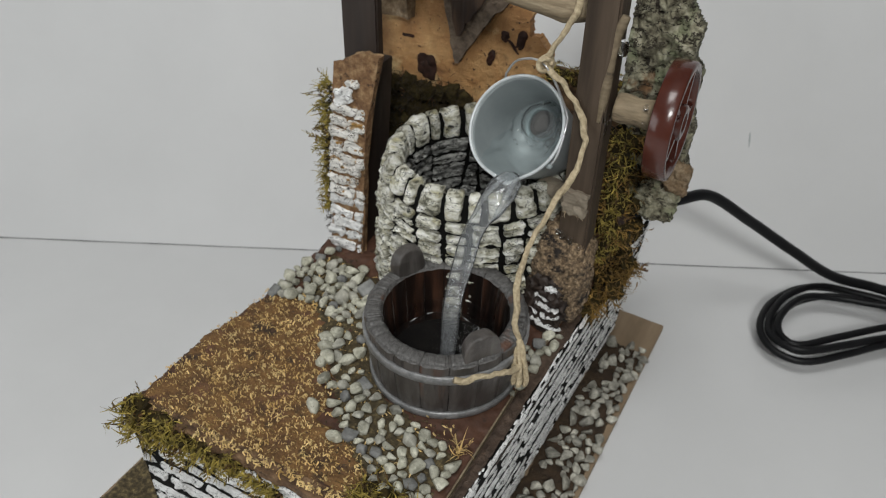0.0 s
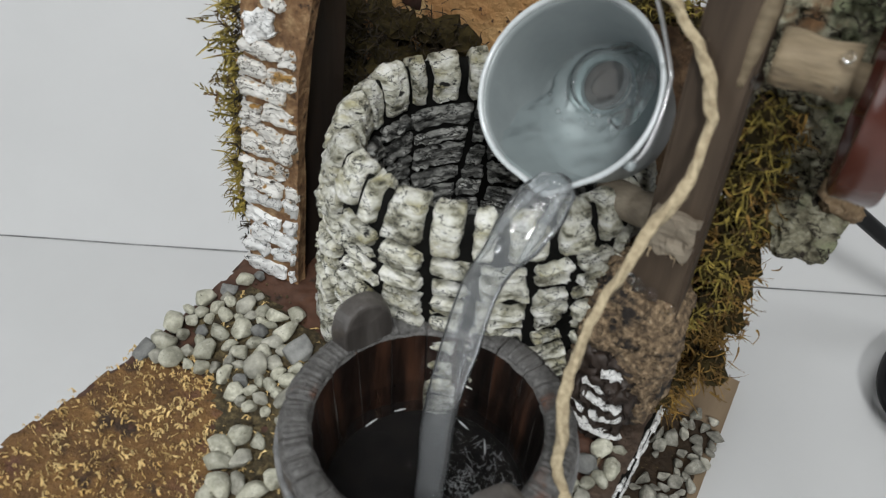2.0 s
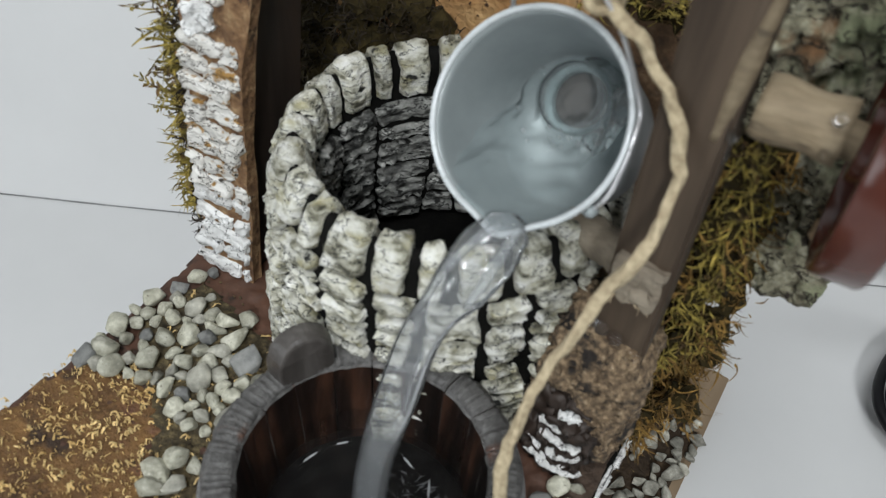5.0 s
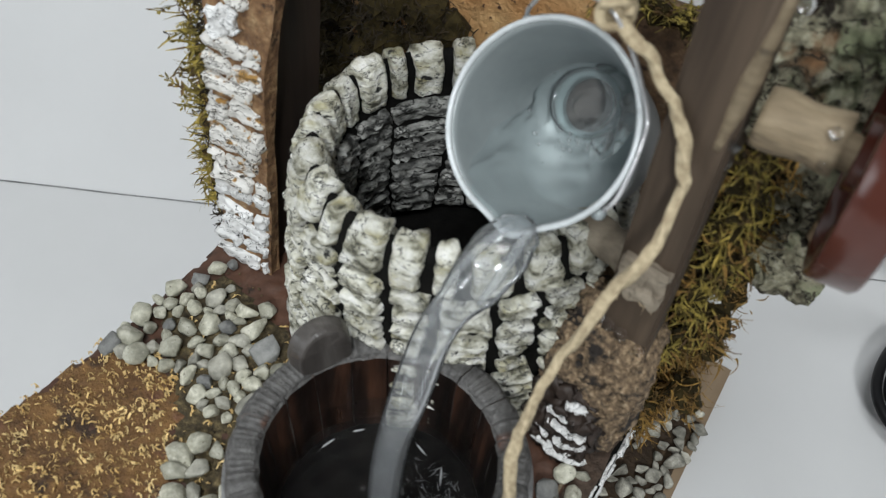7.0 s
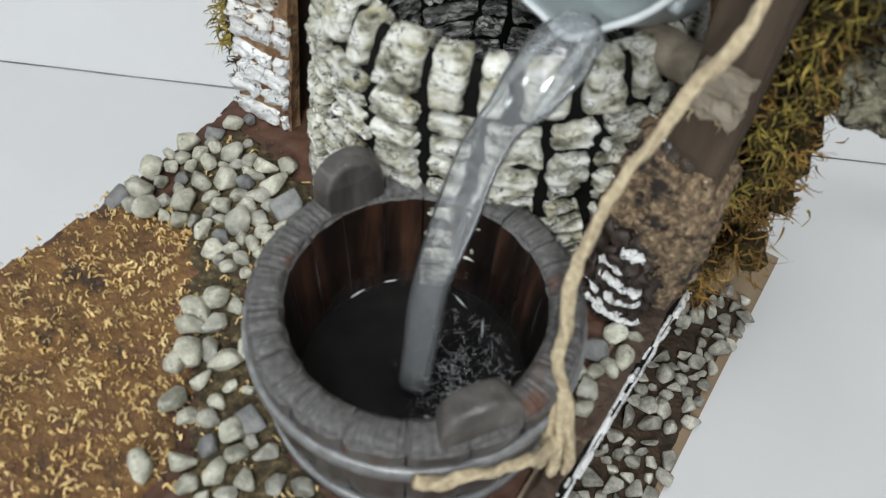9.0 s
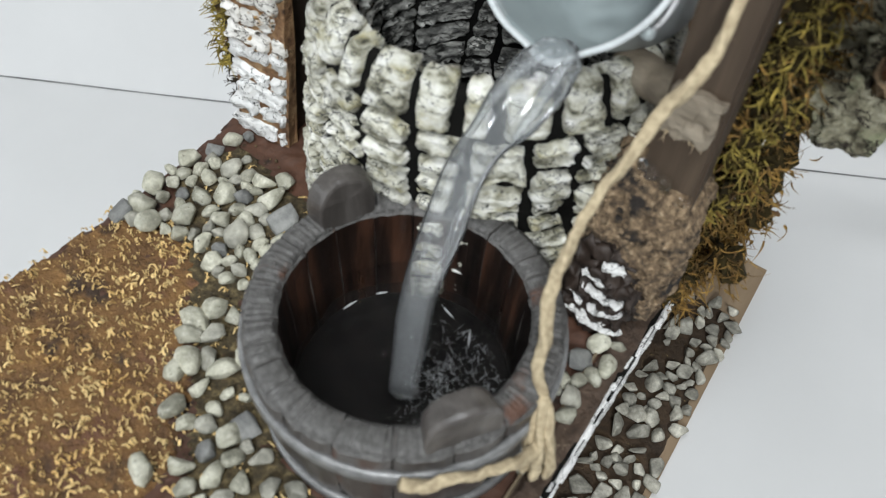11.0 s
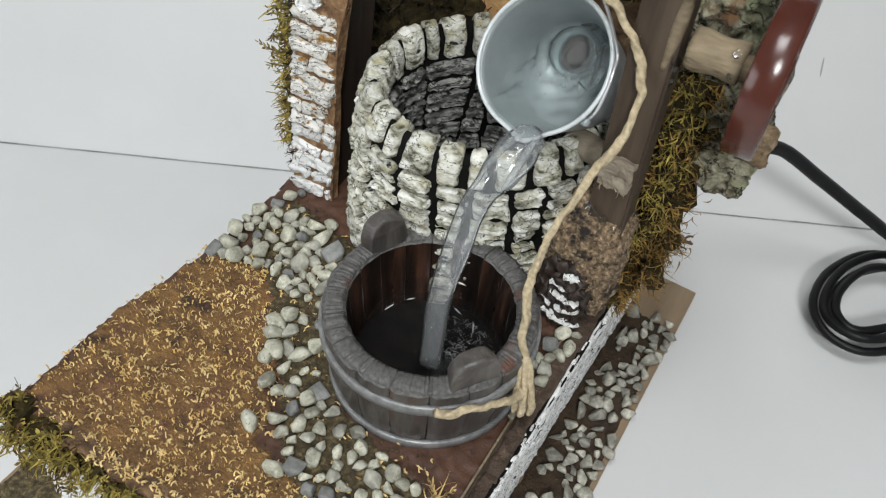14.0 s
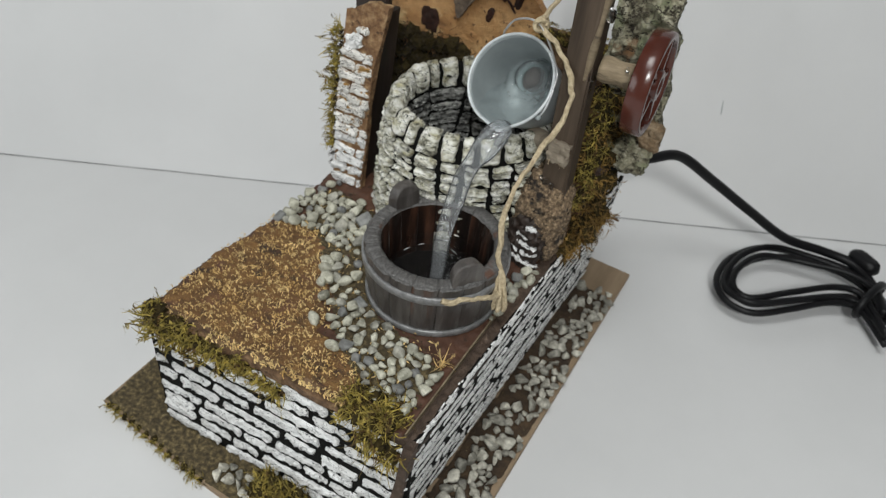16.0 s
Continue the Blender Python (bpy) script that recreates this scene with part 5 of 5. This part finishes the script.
# ---- bark flank, wheel and crank ----
bark_flank = thing("bark_flank", "upright slab of grey-green lichen bark beside the post", "bark")
edge = [(0.0680, 0.124), (0.0760, 0.1230), (0.0815, 0.1195), (0.0870, 0.1205), (0.0895, 0.1245), (0.0895, 0.1300), (0.0945, 0.1330), (0.0945, 0.1410), (0.0915, 0.1490), (0.0925, 0.1600),
        (0.0900, 0.1720), (0.0915, 0.1830), (0.0870, 0.1890), (0.0885, 0.2000), (0.0840, 0.2050), (0.0800, 0.2120), (0.0780, 0.2350), (0.0640, 0.2350), (0.0620, 0.165)]
rng = random.Random(23)
bm = bmesh.new()
cols, rows = 66, 180
x0, x1, z0, z1 = 0.060, 0.097, 0.112, 0.236
for side, yy in ((0, 0.0), (1, 0.006)):
    grid = {}
    for i in range(cols + 1):
        for j in range(rows + 1):
            x, z = x0 + (x1 - x0) * i / cols, z0 + (z1 - z0) * j / rows
            o = noise.noise_vector(Vector((x * 260, z * 260, 5))) * 0.0014
            if inside(x + o.x, z + o.z, edge):
                d = 0.0042 * noise.noise(Vector((x * 120, z * 70, 1))) + 0.0030 * noise.noise(Vector((x * 320, z * 240, 2))) + 0.0016 * noise.noise(Vector((x * 700, z * 600, 3))) + 0.0007 * noise.noise(Vector((x * 1500, z * 1400, 4)))
                grid[i, j] = bm.verts.new((x + o.x, 0.0520 + yy - (d if side == 0 else 0), z + o.z))
    for (i, j) in list(grid):
        q = [grid.get(k) for k in ((i, j), (i + 1, j), (i + 1, j + 1), (i, j + 1))]
        if all(q):
            bm.faces.new(q if side == 0 else q[::-1])
rims = [e for e in bm.edges if e.is_boundary]
bmesh.ops.bridge_loops(bm, edges=rims) if rims else None
part("slab", bm, M_BARK, bark_flank, "", True)
bm = bmesh.new()
lump(bm, (0.0095, 0.005, 0.0140), 5, 5, 0.0018, 300, 8, lambda q: q + Vector((0.0905, 0.0500, 0.1415)))
part("flake", bm, M_FLAKE, bark_flank, "orange-brown bark flake at the edge", True)
bm = bmesh.new()
lump(bm, (0.016, 0.006, 0.0140), 5, 5, 0.0020, 300, 6, lambda q: q + Vector((0.0845, 0.0495, 0.1285)))
part("flake", bm, M_BARK, bark_flank, "grey-green bark flake", True)

W_C, W_R = Vector((0.0882, 0.0262, 0.1775)), 0.0204
wheel = thing("pulley_wheel", "glossy brown plastic spoked wheel on a wooden axle", "wheel")
wheel.matrix_world = Matrix.Translation(W_C) @ pose(0, 0, 0, 0, 0, 1) @ pose(0, 0, 0, 0, 90, 0) @ pose(0, 0, 0, 0, 0, 12)
bm = bmesh.new()
lathe(bm, [(W_R - 0.0030, -0.0036), (W_R - 0.0004, -0.0036), (W_R, -0.0032), (W_R, 0.0034), (W_R - 0.0005, 0.0040), (W_R - 0.0024, 0.0040), (W_R - 0.0030, 0.0034)], 72, closed=True)
bmesh.ops.recalc_face_normals(bm, faces=bm.faces[:])
part("tyre", bm, M_WHEEL, wheel, "", True)
bm = bmesh.new()
lathe(bm, [(0.0020, -0.0005), (W_R - 0.0028, -0.0005), (W_R - 0.0028, 0.0012), (0.0020, 0.0012)], 60, closed=True)
bmesh.ops.recalc_face_normals(bm, faces=bm.faces[:])
part("web", bm, M_WHEEL, wheel)
bm = bmesh.new()
lathe(bm, [(0.0030, -0.0042), (0.0062, -0.0042), (0.0062, 0.0038), (0.0056, 0.0044), (0.0036, 0.0044), (0.0030, 0.0038)], 40, closed=True)
bmesh.ops.recalc_face_normals(bm, faces=bm.faces[:])
part("hub", bm, M_WHEEL, wheel, "", True)
for k in range(5):
    bm = bmesh.new()
    block(bm, (0.0058, -0.0013, 0.0010), (W_R - 0.0026, 0.0013, 0.0034), 0, 0, bevel=0.0005)
    s = part("spoke", bm, M_WHEEL, wheel)
    s.matrix_local = pose(0, 0, 0, 0, 0, 72 * k)
axle = thing("axle", "short pale wooden axle stub between post and wheel", "axle")
bm = bmesh.new()
sweep(bm, [Vector((0.0690 + 0.0010 * k, 0.0262, 0.1775)) for k in range(14)], lambda t: 0.0050 + 0.0003 * math.sin(8 * t), 18)
part("stub", bm, M_DOWEL, axle, "", True)
bm = bmesh.new()
sweep(bm, [Vector((0.0800 + 0.0014 * k, 0.0262, 0.1768)) for k in range(8)], 0.0031, 14)
part("pin", bm, M_DOWEL, axle, "", True)
for x, z, s in ((0.0800, 0.1825, 0.0018), (0.0802, 0.1765, 0.0016), (0.0670, 0.1745, 0.0036)):
    bm = bmesh.new()
    lump(bm, (s, s, s * 1.3), 2.2, 2, s * 0.25, 400, x * 900, lambda q: q + Vector((x, 0.0215, z)))
    part("glue_drop", bm, M_GLUE, axle, "clear hardened glue drop", True)
crank_stick = thing("crank_stick", "thin peeled twig glued upright to the post", "stick")
bm = bmesh.new()
sweep(bm, glide([(0.0690, 0.0205, 0.2120), (0.0676, 0.0200, 0.2065), (0.0668, 0.0198, 0.1950), (0.0660, 0.0198, 0.1840), (0.0653, 0.0198, 0.1735)], 6), lambda t: 0.0014 + 0.0003 * math.sin(11 * t), 9)
part("twig", bm, M_DOWEL, crank_stick, "", True)

twig = thing("branch_stub", "short brown branch stub with a pale torn end under the bucket", "branch")
bm = bmesh.new()
sweep(bm, [Vector((0.0440 + 0.0012 * k, 0.0310 - 0.00058 * k, 0.1342 + 0.00032 * k)) + wobble((k, 0, 0), 0.4, 0.0006) for k in range(16)], lambda t: 0.0036 + 0.0012 * t + 0.0003 * math.sin(9 * t), 16)
part("branch", bm, M_GREYWOOD, twig, "", True)
bm = bmesh.new()
block(bm, (0.0572, 0.0172, 0.1345), (0.0662, 0.0196, 0.1445), 7, 0.0017, 330)
part("torn_end", bm, M_GREYWOOD, twig, "pale torn wood end")
bm = bmesh.new()
fr = random.Random(9)
for _ in range(18):
    strand(bm, (0.0575 + fr.uniform(0, 0.0085), 0.0180, 0.1352), (fr.uniform(-0.4, 0.4), -0.3, -1), fr.uniform(0.001, 0.0035), 0.0003, fr, 0)
part("fibre", bm, M_TAN, twig, "torn fibres")

# ---- rock beside the tub ----
rock = thing("cork_rock", "brown crumbly cork rock with white-painted face beside the tub", "rock")


def rock_at(q):
    """Carries a point of the unit block onto the wedge: low in front, high at the post."""
    y = 0.0240 + q.y
    high = 0.0400 + 0.0070 * (q.y + 0.0105) / 0.021
    return Vector((0.0580 + q.x - 0.10 * q.y, y, Z_TOP + (q.z / 0.034 + 0.5) * high))


bm = bmesh.new()
lump(bm, (0.0240, 0.0240, 0.034), 3.2, 5, 0.0018, 300, 3, rock_at)
body = part("body", bm, M_ROCK, rock, "", True)
rr = random.Random(4)
bm = bmesh.new()
lump(bm, (0.0180, 0.0052, 0.0270), 2.4, 5, 0.0022, 420, 3, lambda q: Vector((0.0562 + q.x, 0.0122 + q.y + 0.10 * q.z, Z_TOP + 0.0136 + q.z)))
face = part("painted_face", bm, M_DARKPOST, rock, "black painted face", True)
for cx, cz, long, slant in ((0.0592, 0.0042, 0.0105, -0.30), (0.0540, 0.0062, 0.0060, -0.22), (0.0598, 0.0088, 0.0082, -0.20), (0.0530, 0.0105, 0.0036, -0.35), (0.0585, 0.0132, 0.0095, -0.30), (0.0560, 0.0176, 0.0066, -0.40), (0.0588, 0.0218, 0.0050, -0.28)):
    bm = bmesh.new()
    lump(bm, (long, 0.0030, rr.uniform(0.0010, 0.0018)), 3.0, 4, 0.0010, 620, cx * 5000, lambda q: Vector((cx + q.x, 0.0099 + q.y + 0.10 * (cz - 0.0136) + 30 * (cx + q.x - 0.0562) ** 2, Z_TOP + cz + q.z + slant * q.x + 0.0010 * noise.noise(Vector((q.x * 420, cz * 900, 2))))))
    part("white_streak", bm, M_WHITE, face)
bm = bmesh.new()
for k in range(420):
    d = Vector((rr.gauss(0, 1), rr.gauss(-0.4, 1), rr.gauss(0.3, 1))).normalized()
    f = (abs(d.x) ** 3.2 + abs(d.y) ** 3.2 + abs(d.z) ** 3.2) ** (-1 / 3.2)
    at = rock_at(Vector((d.x * 0.0120 * f, d.y * 0.0120 * f, d.z * 0.017 * f)))
    if at.y < 0.0150 and at.z < Z_TOP + 0.028 and at.x < 0.0635:
        continue
    g = rr.uniform(0.0006, 0.0018)
    lump(bm, (g, g * 0.8, g * 0.7), 3, 1, g * 0.25, 500, k, lambda q: q + at)
tagged(part("crumb_crust", bm, M_ROCK, rock, "rough brown cork crumbs"), kind="stuff")

# ---- power cable ----
cable = thing("power_cable", "black power cable leaving the miniature and tied in a coil", "cable")
bm = bmesh.new()
sweep(bm, glide([(0.0660, 0.0930, 0.0880), (0.0760, 0.0985, 0.0925), (0.0860, 0.1080, 0.0950), (0.0965, 0.1225, 0.0915), (0.1150, 0.1380, 0.0740), (0.1380, 0.1560, 0.0520), (0.1620, 0.1750, 0.0300), (0.1850, 0.1880, 0.0215), (0.2020, 0.1900, 0.0190), (0.2160, 0.1790, 0.0180), (0.2260, 0.1560, 0.0180)], 10), 0.0027, 14)
part("lead", bm, M_CABLE, cable, "", True)
OUTER = [(0.2300, 0.158), (0.2190, 0.179), (0.2010, 0.1900), (0.174, 0.190), (0.152, 0.182), (0.139, 0.161), (0.1355, 0.141), (0.139, 0.128), (0.149, 0.121), (0.163, 0.122), (0.180, 0.136), (0.198, 0.153), (0.214, 0.158), (0.231, 0.138)]
INNER = [(0.2290, 0.155), (0.2170, 0.174), (0.2020, 0.180), (0.183, 0.178), (0.168, 0.175), (0.155, 0.168), (0.1475, 0.155), (0.1440, 0.140), (0.147, 0.130), (0.157, 0.1275), (0.176, 0.144), (0.197, 0.162), (0.212, 0.165), (0.229, 0.142)]
for k in range(4):
    e, high = (0.0, 0.36, 0.72, 1.0)[k], 0.0130 + (0.0, 0.0034, 0.0010, 0.0046)[k]
    line = [(a[0] + (b[0] - a[0]) * e, a[1] + (b[1] - a[1]) * e, high + 0.0012 * math.sin(1.3 * n + 2 * k)) for n, (a, b) in enumerate(zip(OUTER, INNER))]
    bm = bmesh.new()
    sweep(bm, glide(line, 9), 0.0019, 12)
    part("loop", bm, M_CABLE, cable, "", True)
bm = bmesh.new()
tie = [Vector((0.2170, 0.1665, 0.0160)) + Vector((math.cos(a) * 0.0050, math.cos(a) * 0.0140, math.sin(a) * 0.0080)) for a in [2 * math.pi * k / 24 for k in range(26)]]
sweep(bm, tie, 0.0024, 8)
part("tie", bm, M_CABLE, cable, "", True)
bm = bmesh.new()
lump(bm, (0.0200, 0.0110, 0.0100), 2.6, 4, 0.0006, 150, 4, lambda q: pose(0.2085, 0.1925, 0.0210, 0, 0, -32) @ q)
part("knob", bm, M_CABLE, cable, "glossy black wire clip", True)

# ---- moss ----
moss("moss", "yellow-green moss along the terrace corner", [(-0.0580 + 0.0046 * k, -0.1005 - 0.0012 * math.sin(k), Z_TOP + 0.0002 - 0.0005 * k, 0.0054 - 0.00020 * k, -0.05, -0.7, 0.25) for k in range(15)]
     + [(-0.0580 + 0.006 * k, -0.1020, Z_TOP - 0.0060 + 0.0006 * k, 0.0046, -0.2, -0.8, 0.0) for k in range(5)], 36, 0.0072, 1, wide=0.00052)
moss("moss", "yellow-green moss on the terrace edge", [(0.0370 + 0.0055 * (k % 4), -0.0990 + 0.0046 * (k // 4), Z_TOP + 0.0003, 0.0050, 0.05, -0.4, 0.7) for k in range(12)]
     + [(0.047 + 0.006 * k, -0.1020, Z_TOP - 0.005 - 0.0015 * k, 0.0050, 0.1, -0.8, -0.1) for k in range(3)], 34, 0.0082, 2, wide=0.00052)
moss("moss", "green-brown moss tuft on the base plate", [(-0.001 + 0.0058 * (k % 4), -0.1065 - 0.005 * (k // 4), 0.0095 - 0.002 * (k // 4), 0.0060, 0, -0.4, 0.8) for k in range(8)], 36, 0.0082, 3, wide=0.00052)
moss("moss", "short olive moss along the base plate edge", [(-0.0900 + 0.0052 * k, -0.1098 - 0.00075 * k, 0.0045, 0.0022, -0.1, -0.8, 0.3) for k in range(13)], 34, 0.0032, 14, wide=0.00026)
moss("moss", "feathery green moss on the pillar side", [(-0.0512 + 0.03 * (z - Z_TOP) - 0.0010, 0.0175 + 0.075 * (z - Z_TOP), z, r, -1, -0.1, 0.0) for z, r in [(0.098 + 0.0042 * k, 0.0014 + 0.0020 * (k > 8) + 0.0008 * math.sin(2.1 * k)) for k in range(15)]],
     30, 0.0066, 4, mound=False, wide=0.00042, spread=0.6)
moss("moss", "dark thin moss strip down the pillar edge", [(-0.0508 + 0.03 * (z - Z_TOP), 0.0172 + 0.075 * (z - Z_TOP), z, 0.0016, -0.8, -0.6, 0.1) for z in [0.088 + 0.0045 * k for k in range(16)]], 16, 0.0030, 24, M_MOSS_AND_SHADE, mound=False)
moss("moss", "rusty and green moss under the bark", [(0.0650 + 0.008 * (k % 2) + 0.0003 * k, 0.036 + 0.010 * (k % 3), 0.158 - 0.0045 * k, 0.0055, 0.2, -0.6, 0.2) for k in range(17)], 80, 0.0050, 5, M_MOSSB, down=0.2, leaves=0, wide=0.00036)
moss("moss", "green moss beside the post", [(0.0695 + 0.002 * (k % 3), 0.0345, 0.163 - 0.006 * k, 0.0042, 0.2, -0.7, 0.1) for k in range(10)], 55, 0.0054, 6, leaves=0, wide=0.00038)
moss("moss", "rusty moss drooping over the terrace edge", [(0.0690 + 0.0008 * k, 0.030 + 0.0046 * k, Z_TOP + 0.001, 0.0050, 0.5, -0.4, 0.3) for k in range(9)], 80, 0.0058, 7, M_MOSSB, down=0.4, leaves=0, wide=0.00036)
moss("moss", "green-brown moss on the low back wall", [(0.0230 + 0.006 * k, 0.0850, 0.1535, 0.0044, 0, -0.5, 0.6) for k in range(7)], 60, 0.0044, 8)
# moss mass added where shade falls behind the well; its dark colour is that shade
moss("moss", "dark moss, its near-black colour standing for the shade behind the well", [(-0.0640 + 0.0062 * (k % 9), 0.0780 - 0.0012 * (k % 3), 0.096 + 0.0095 * (k // 9) + 0.001 * (k % 2), 0.0062, 0, -0.8, 0.5) for k in range(45)], 60, 0.0050, 9, M_MOSS_AND_SHADE, down=0.1, leaves=0)
moss("dry_grass", "small tuft of dry straw by the tub", [(0.0560, -0.0625, Z_TOP + 0.001, 0.0012, 0.1, -0.2, 1)], 22, 0.0085, 10, M_CURL, mound=False)

# ---- pebbles ----
PEBBLE_MESH = []
for k in range(24):
    bm = bmesh.new()
    pr = random.Random(70 + k)
    for _ in range(20 if k < 14 else 12):
        p = Vector((pr.gauss(0, 1), pr.gauss(0, 1), pr.gauss(0, 1))).normalized()
        bm.verts.new((p.x * 0.5, p.y * (0.43 - 0.028 * (k % 5)), p.z * (0.32 + 0.012 * (k % 4))))
    hull = bmesh.ops.convex_hull(bm, input=bm.verts[:])
    bmesh.ops.delete(bm, geom=[v for v in bm.verts if not v.link_faces], context="VERTS")
    bmesh.ops.bevel(bm, geom=bm.edges[:], offset=0.07, segments=2, affect="EDGES", profile=0.5, clamp_overlap=True)
    for _ in range(2 if k < 14 else 1):
        bmesh.ops.smooth_vert(bm, verts=bm.verts[:], factor=0.5, use_axis_x=True, use_axis_y=True, use_axis_z=True)
    big = max(max(abs(v.co.x), abs(v.co.y)) for v in bm.verts)
    for v in bm.verts:
        v.co *= 0.5 / big
    for v in bm.verts:
        v.co += noise.noise_vector(v.co * 5 + Vector((k, 0, 0))) * 0.012
    me = bpy.data.meshes.new("pebble")
    bm.normal_update()
    bm.to_mesh(me)
    bm.free()
    me.materials.append(M_CHIP if k >= 14 else M_PEBBLED if k in (6, 11) else M_PEBBLEG if k % 6 == 1 else M_PEBBLE)
    me.polygons.foreach_set("use_smooth", [True] * len(me.polygons))
    PEBBLE_MESH.append(me)


REST = bmesh.new()


def strew(poly, z, count, low, high, seed, group, label, avoid=(), until=1.0, thin=False, close=0.38):
    """Pebbles strewn without overlap inside the outline, off the round things in avoid (x, y, r); those beyond until are joined."""
    r = random.Random(seed)
    xs, ys = [p[0] for p in poly], [p[1] for p in poly]
    laid, tries = [], 0
    while len(laid) < count and tries < 30000:
        tries += 1
        x, y, s = r.uniform(min(xs), max(xs)), r.uniform(min(ys), max(ys)), r.uniform(low, high)
        if not inside(x, y, poly) or any(math.hypot(x - a, y - b) < c + s * 0.42 for a, b, c in avoid):
            continue
        if thin and noise.noise(Vector((x * 75, y * 75, seed))) < -0.16:
            continue
        if any(math.hypot(x - a, y - b) < (s + c) * close for a, b, c in laid):
            continue
        laid.append((x, y, s))
        lay_pebble(x, y, z, s, r, group, label, y > until)


def lay_pebble(x, y, z, s, r, group, label, joined=False, pick=None):
    k = pick if pick is not None else 14 + r.randrange(10) if z < 0.05 else r.randrange(14)
    m = pose(x, y, z + s * 0.27, r.uniform(-25, 25), r.uniform(-25, 25), r.uniform(0, 360)) @ Matrix.Diagonal((s * 1.12, s * 1.12, s * 1.12, 1))
    if joined:
        was = len(REST.verts)
        REST.from_mesh(PEBBLE_MESH[k])
        REST.verts.ensure_lookup_table()
        for v in REST.verts[was:]:
            v.co = m @ v.co
        return
    ob = new("pebble", PEBBLE_MESH[k])
    ob.matrix_world = m
    tagged(ob, ("dull " if k >= 14 else "dark " if k in (6, 11) else "plain " if k % 6 == 1 else "pale ") + label, "pebble", group)


ROUND = [(WELL.x, WELL.y, 0.043), (TUB.x, TUB.y, 0.029)]
strew([(-0.0520, -0.002), (-0.036, 0.003), (-0.026, 0.006), (-0.018, -0.004), (0.002, -0.012), (-0.006, -0.026), (-0.020, -0.026), (-0.030, -0.022), (-0.0530, -0.026), (-0.0535, -0.016)], Z_TOP + 0.0006, 104, 0.0036, 0.0074, 1,
      "pebbles on the terrace", "grey river pebble glued on the terrace", ROUND, close=0.375)
strew([(-0.016, -0.033), (0.004, -0.029), (0.004, -0.040), (0.012, -0.052), (-0.002, -0.060), (-0.012, -0.052), (-0.016, -0.042)], Z_TOP + 0.0006, 17, 0.0034, 0.0070, 2,
      "pebbles on the terrace", "grey river pebble glued on the terrace", ROUND)
strew([(0.010, -0.054), (0.030, -0.056), (0.050, -0.062), (0.058, -0.068), (0.056, -0.090), (0.040, -0.092), (0.028, -0.080), (0.010, -0.070), (0.002, -0.064)], Z_TOP + 0.0006, 74, 0.0036, 0.0062, 3,
      "pebbles on the terrace", "grey river pebble glued on the terrace", ROUND, close=0.44)
strew([(0.059, -0.030), (0.0625, -0.030), (0.0665, 0.010), (0.061, 0.008), (0.056, -0.002)], Z_TOP + 0.0006, 14, 0.0034, 0.0060, 4,
      "pebbles on the terrace", "grey river pebble glued on the terrace", ROUND)
strew([(0.0640, -0.115), (0.0850, -0.118), (0.0885, 0.094), (0.0700, 0.096)], 0.0064, 185, 0.0034, 0.0078, 5,
      "pebbles on the base plate", "grey chipped pebble glued along the base plate", until=-0.088, thin=True)
strew([(-0.024, -0.108), (-0.006, -0.106), (-0.004, -0.116), (-0.022, -0.115)], 0.0064, 12, 0.0040, 0.0070, 6,
      "pebbles on the base plate", "grey chipped pebble glued along the base plate")
strew([(0.020, -0.106), (0.060, -0.106), (0.060, -0.121), (0.020, -0.119)], 0.0064, 30, 0.0040, 0.0070, 7,
      "pebbles on the base plate", "grey chipped pebble glued along the base plate")

strew([(-0.048, 0.000), (-0.032, 0.006), (-0.030, 0.013), (-0.047, 0.013)], Z_TOP + 0.0006, 5, 0.0034, 0.0056, 8,
      "pebbles on the terrace", "grey river pebble glued on the terrace", ROUND)
lone = random.Random(41)
for x, y, s in ((0.0003, -0.0699, 0.0064), (-0.0136, -0.0422, 0.0062), (0.0149, -0.0779, 0.0062), (-0.0090, -0.0470, 0.0072)):
    lay_pebble(x, y, Z_TOP + 0.0008, s, lone, "pebbles on the terrace", "grey river pebble glued on the terrace", pick=lone.choice((0, 2, 3, 4, 5)))
tagged(part("pebbles", REST, M_CHIPS, None, "", True), "grey chipped pebbles strewn along the base plate", "pebbles", kind="stuff")

# ---- dry twig tip at the moss ----
dry_twig = thing("dry_twig", "small branching dry brown twig sticking out of moss", "twig")
for line, r in (([(0.0735, 0.0640, 0.0800), (0.0775, 0.0680, 0.0790), (0.0810, 0.0710, 0.0770), (0.0832, 0.0728, 0.0755)], 0.0006), ([(0.0790, 0.0694, 0.0782), (0.0815, 0.0690, 0.0785), (0.0828, 0.0700, 0.0790)], 0.0004),
                ([(0.0805, 0.0706, 0.0773), (0.0810, 0.0735, 0.0775), (0.0826, 0.0748, 0.0770)], 0.0004)):
    bm = bmesh.new()
    sweep(bm, glide(line, 5), r, 7)
    part("stem", bm, M_CORK, dry_twig, "", True)

# ---- scuff mark on the backdrop ----
MARK_U0, MARK_V0, MARK_U1, MARK_V1 = 0.2063, 0.0691, 0.2063, 0.0613
bm = bmesh.new()
sweep(bm, [on_seam(MARK_U0 + (MARK_U1 - MARK_U0) * k / 6, -0.0006 + (MARK_V0 + (MARK_V1 - MARK_V0) * k / 6) * LEAN_BACK, Z_TABLE + MARK_V0 + (MARK_V1 - MARK_V0) * k / 6) for k in range(7)], lambda t: 0.0001 + 0.00025 * math.sin(math.pi * t), 6, 0.3)
tagged(part("scuff_mark", bm, M_BUCKET), "faint grey scuff mark on the white backdrop", "mark", kind="structure")
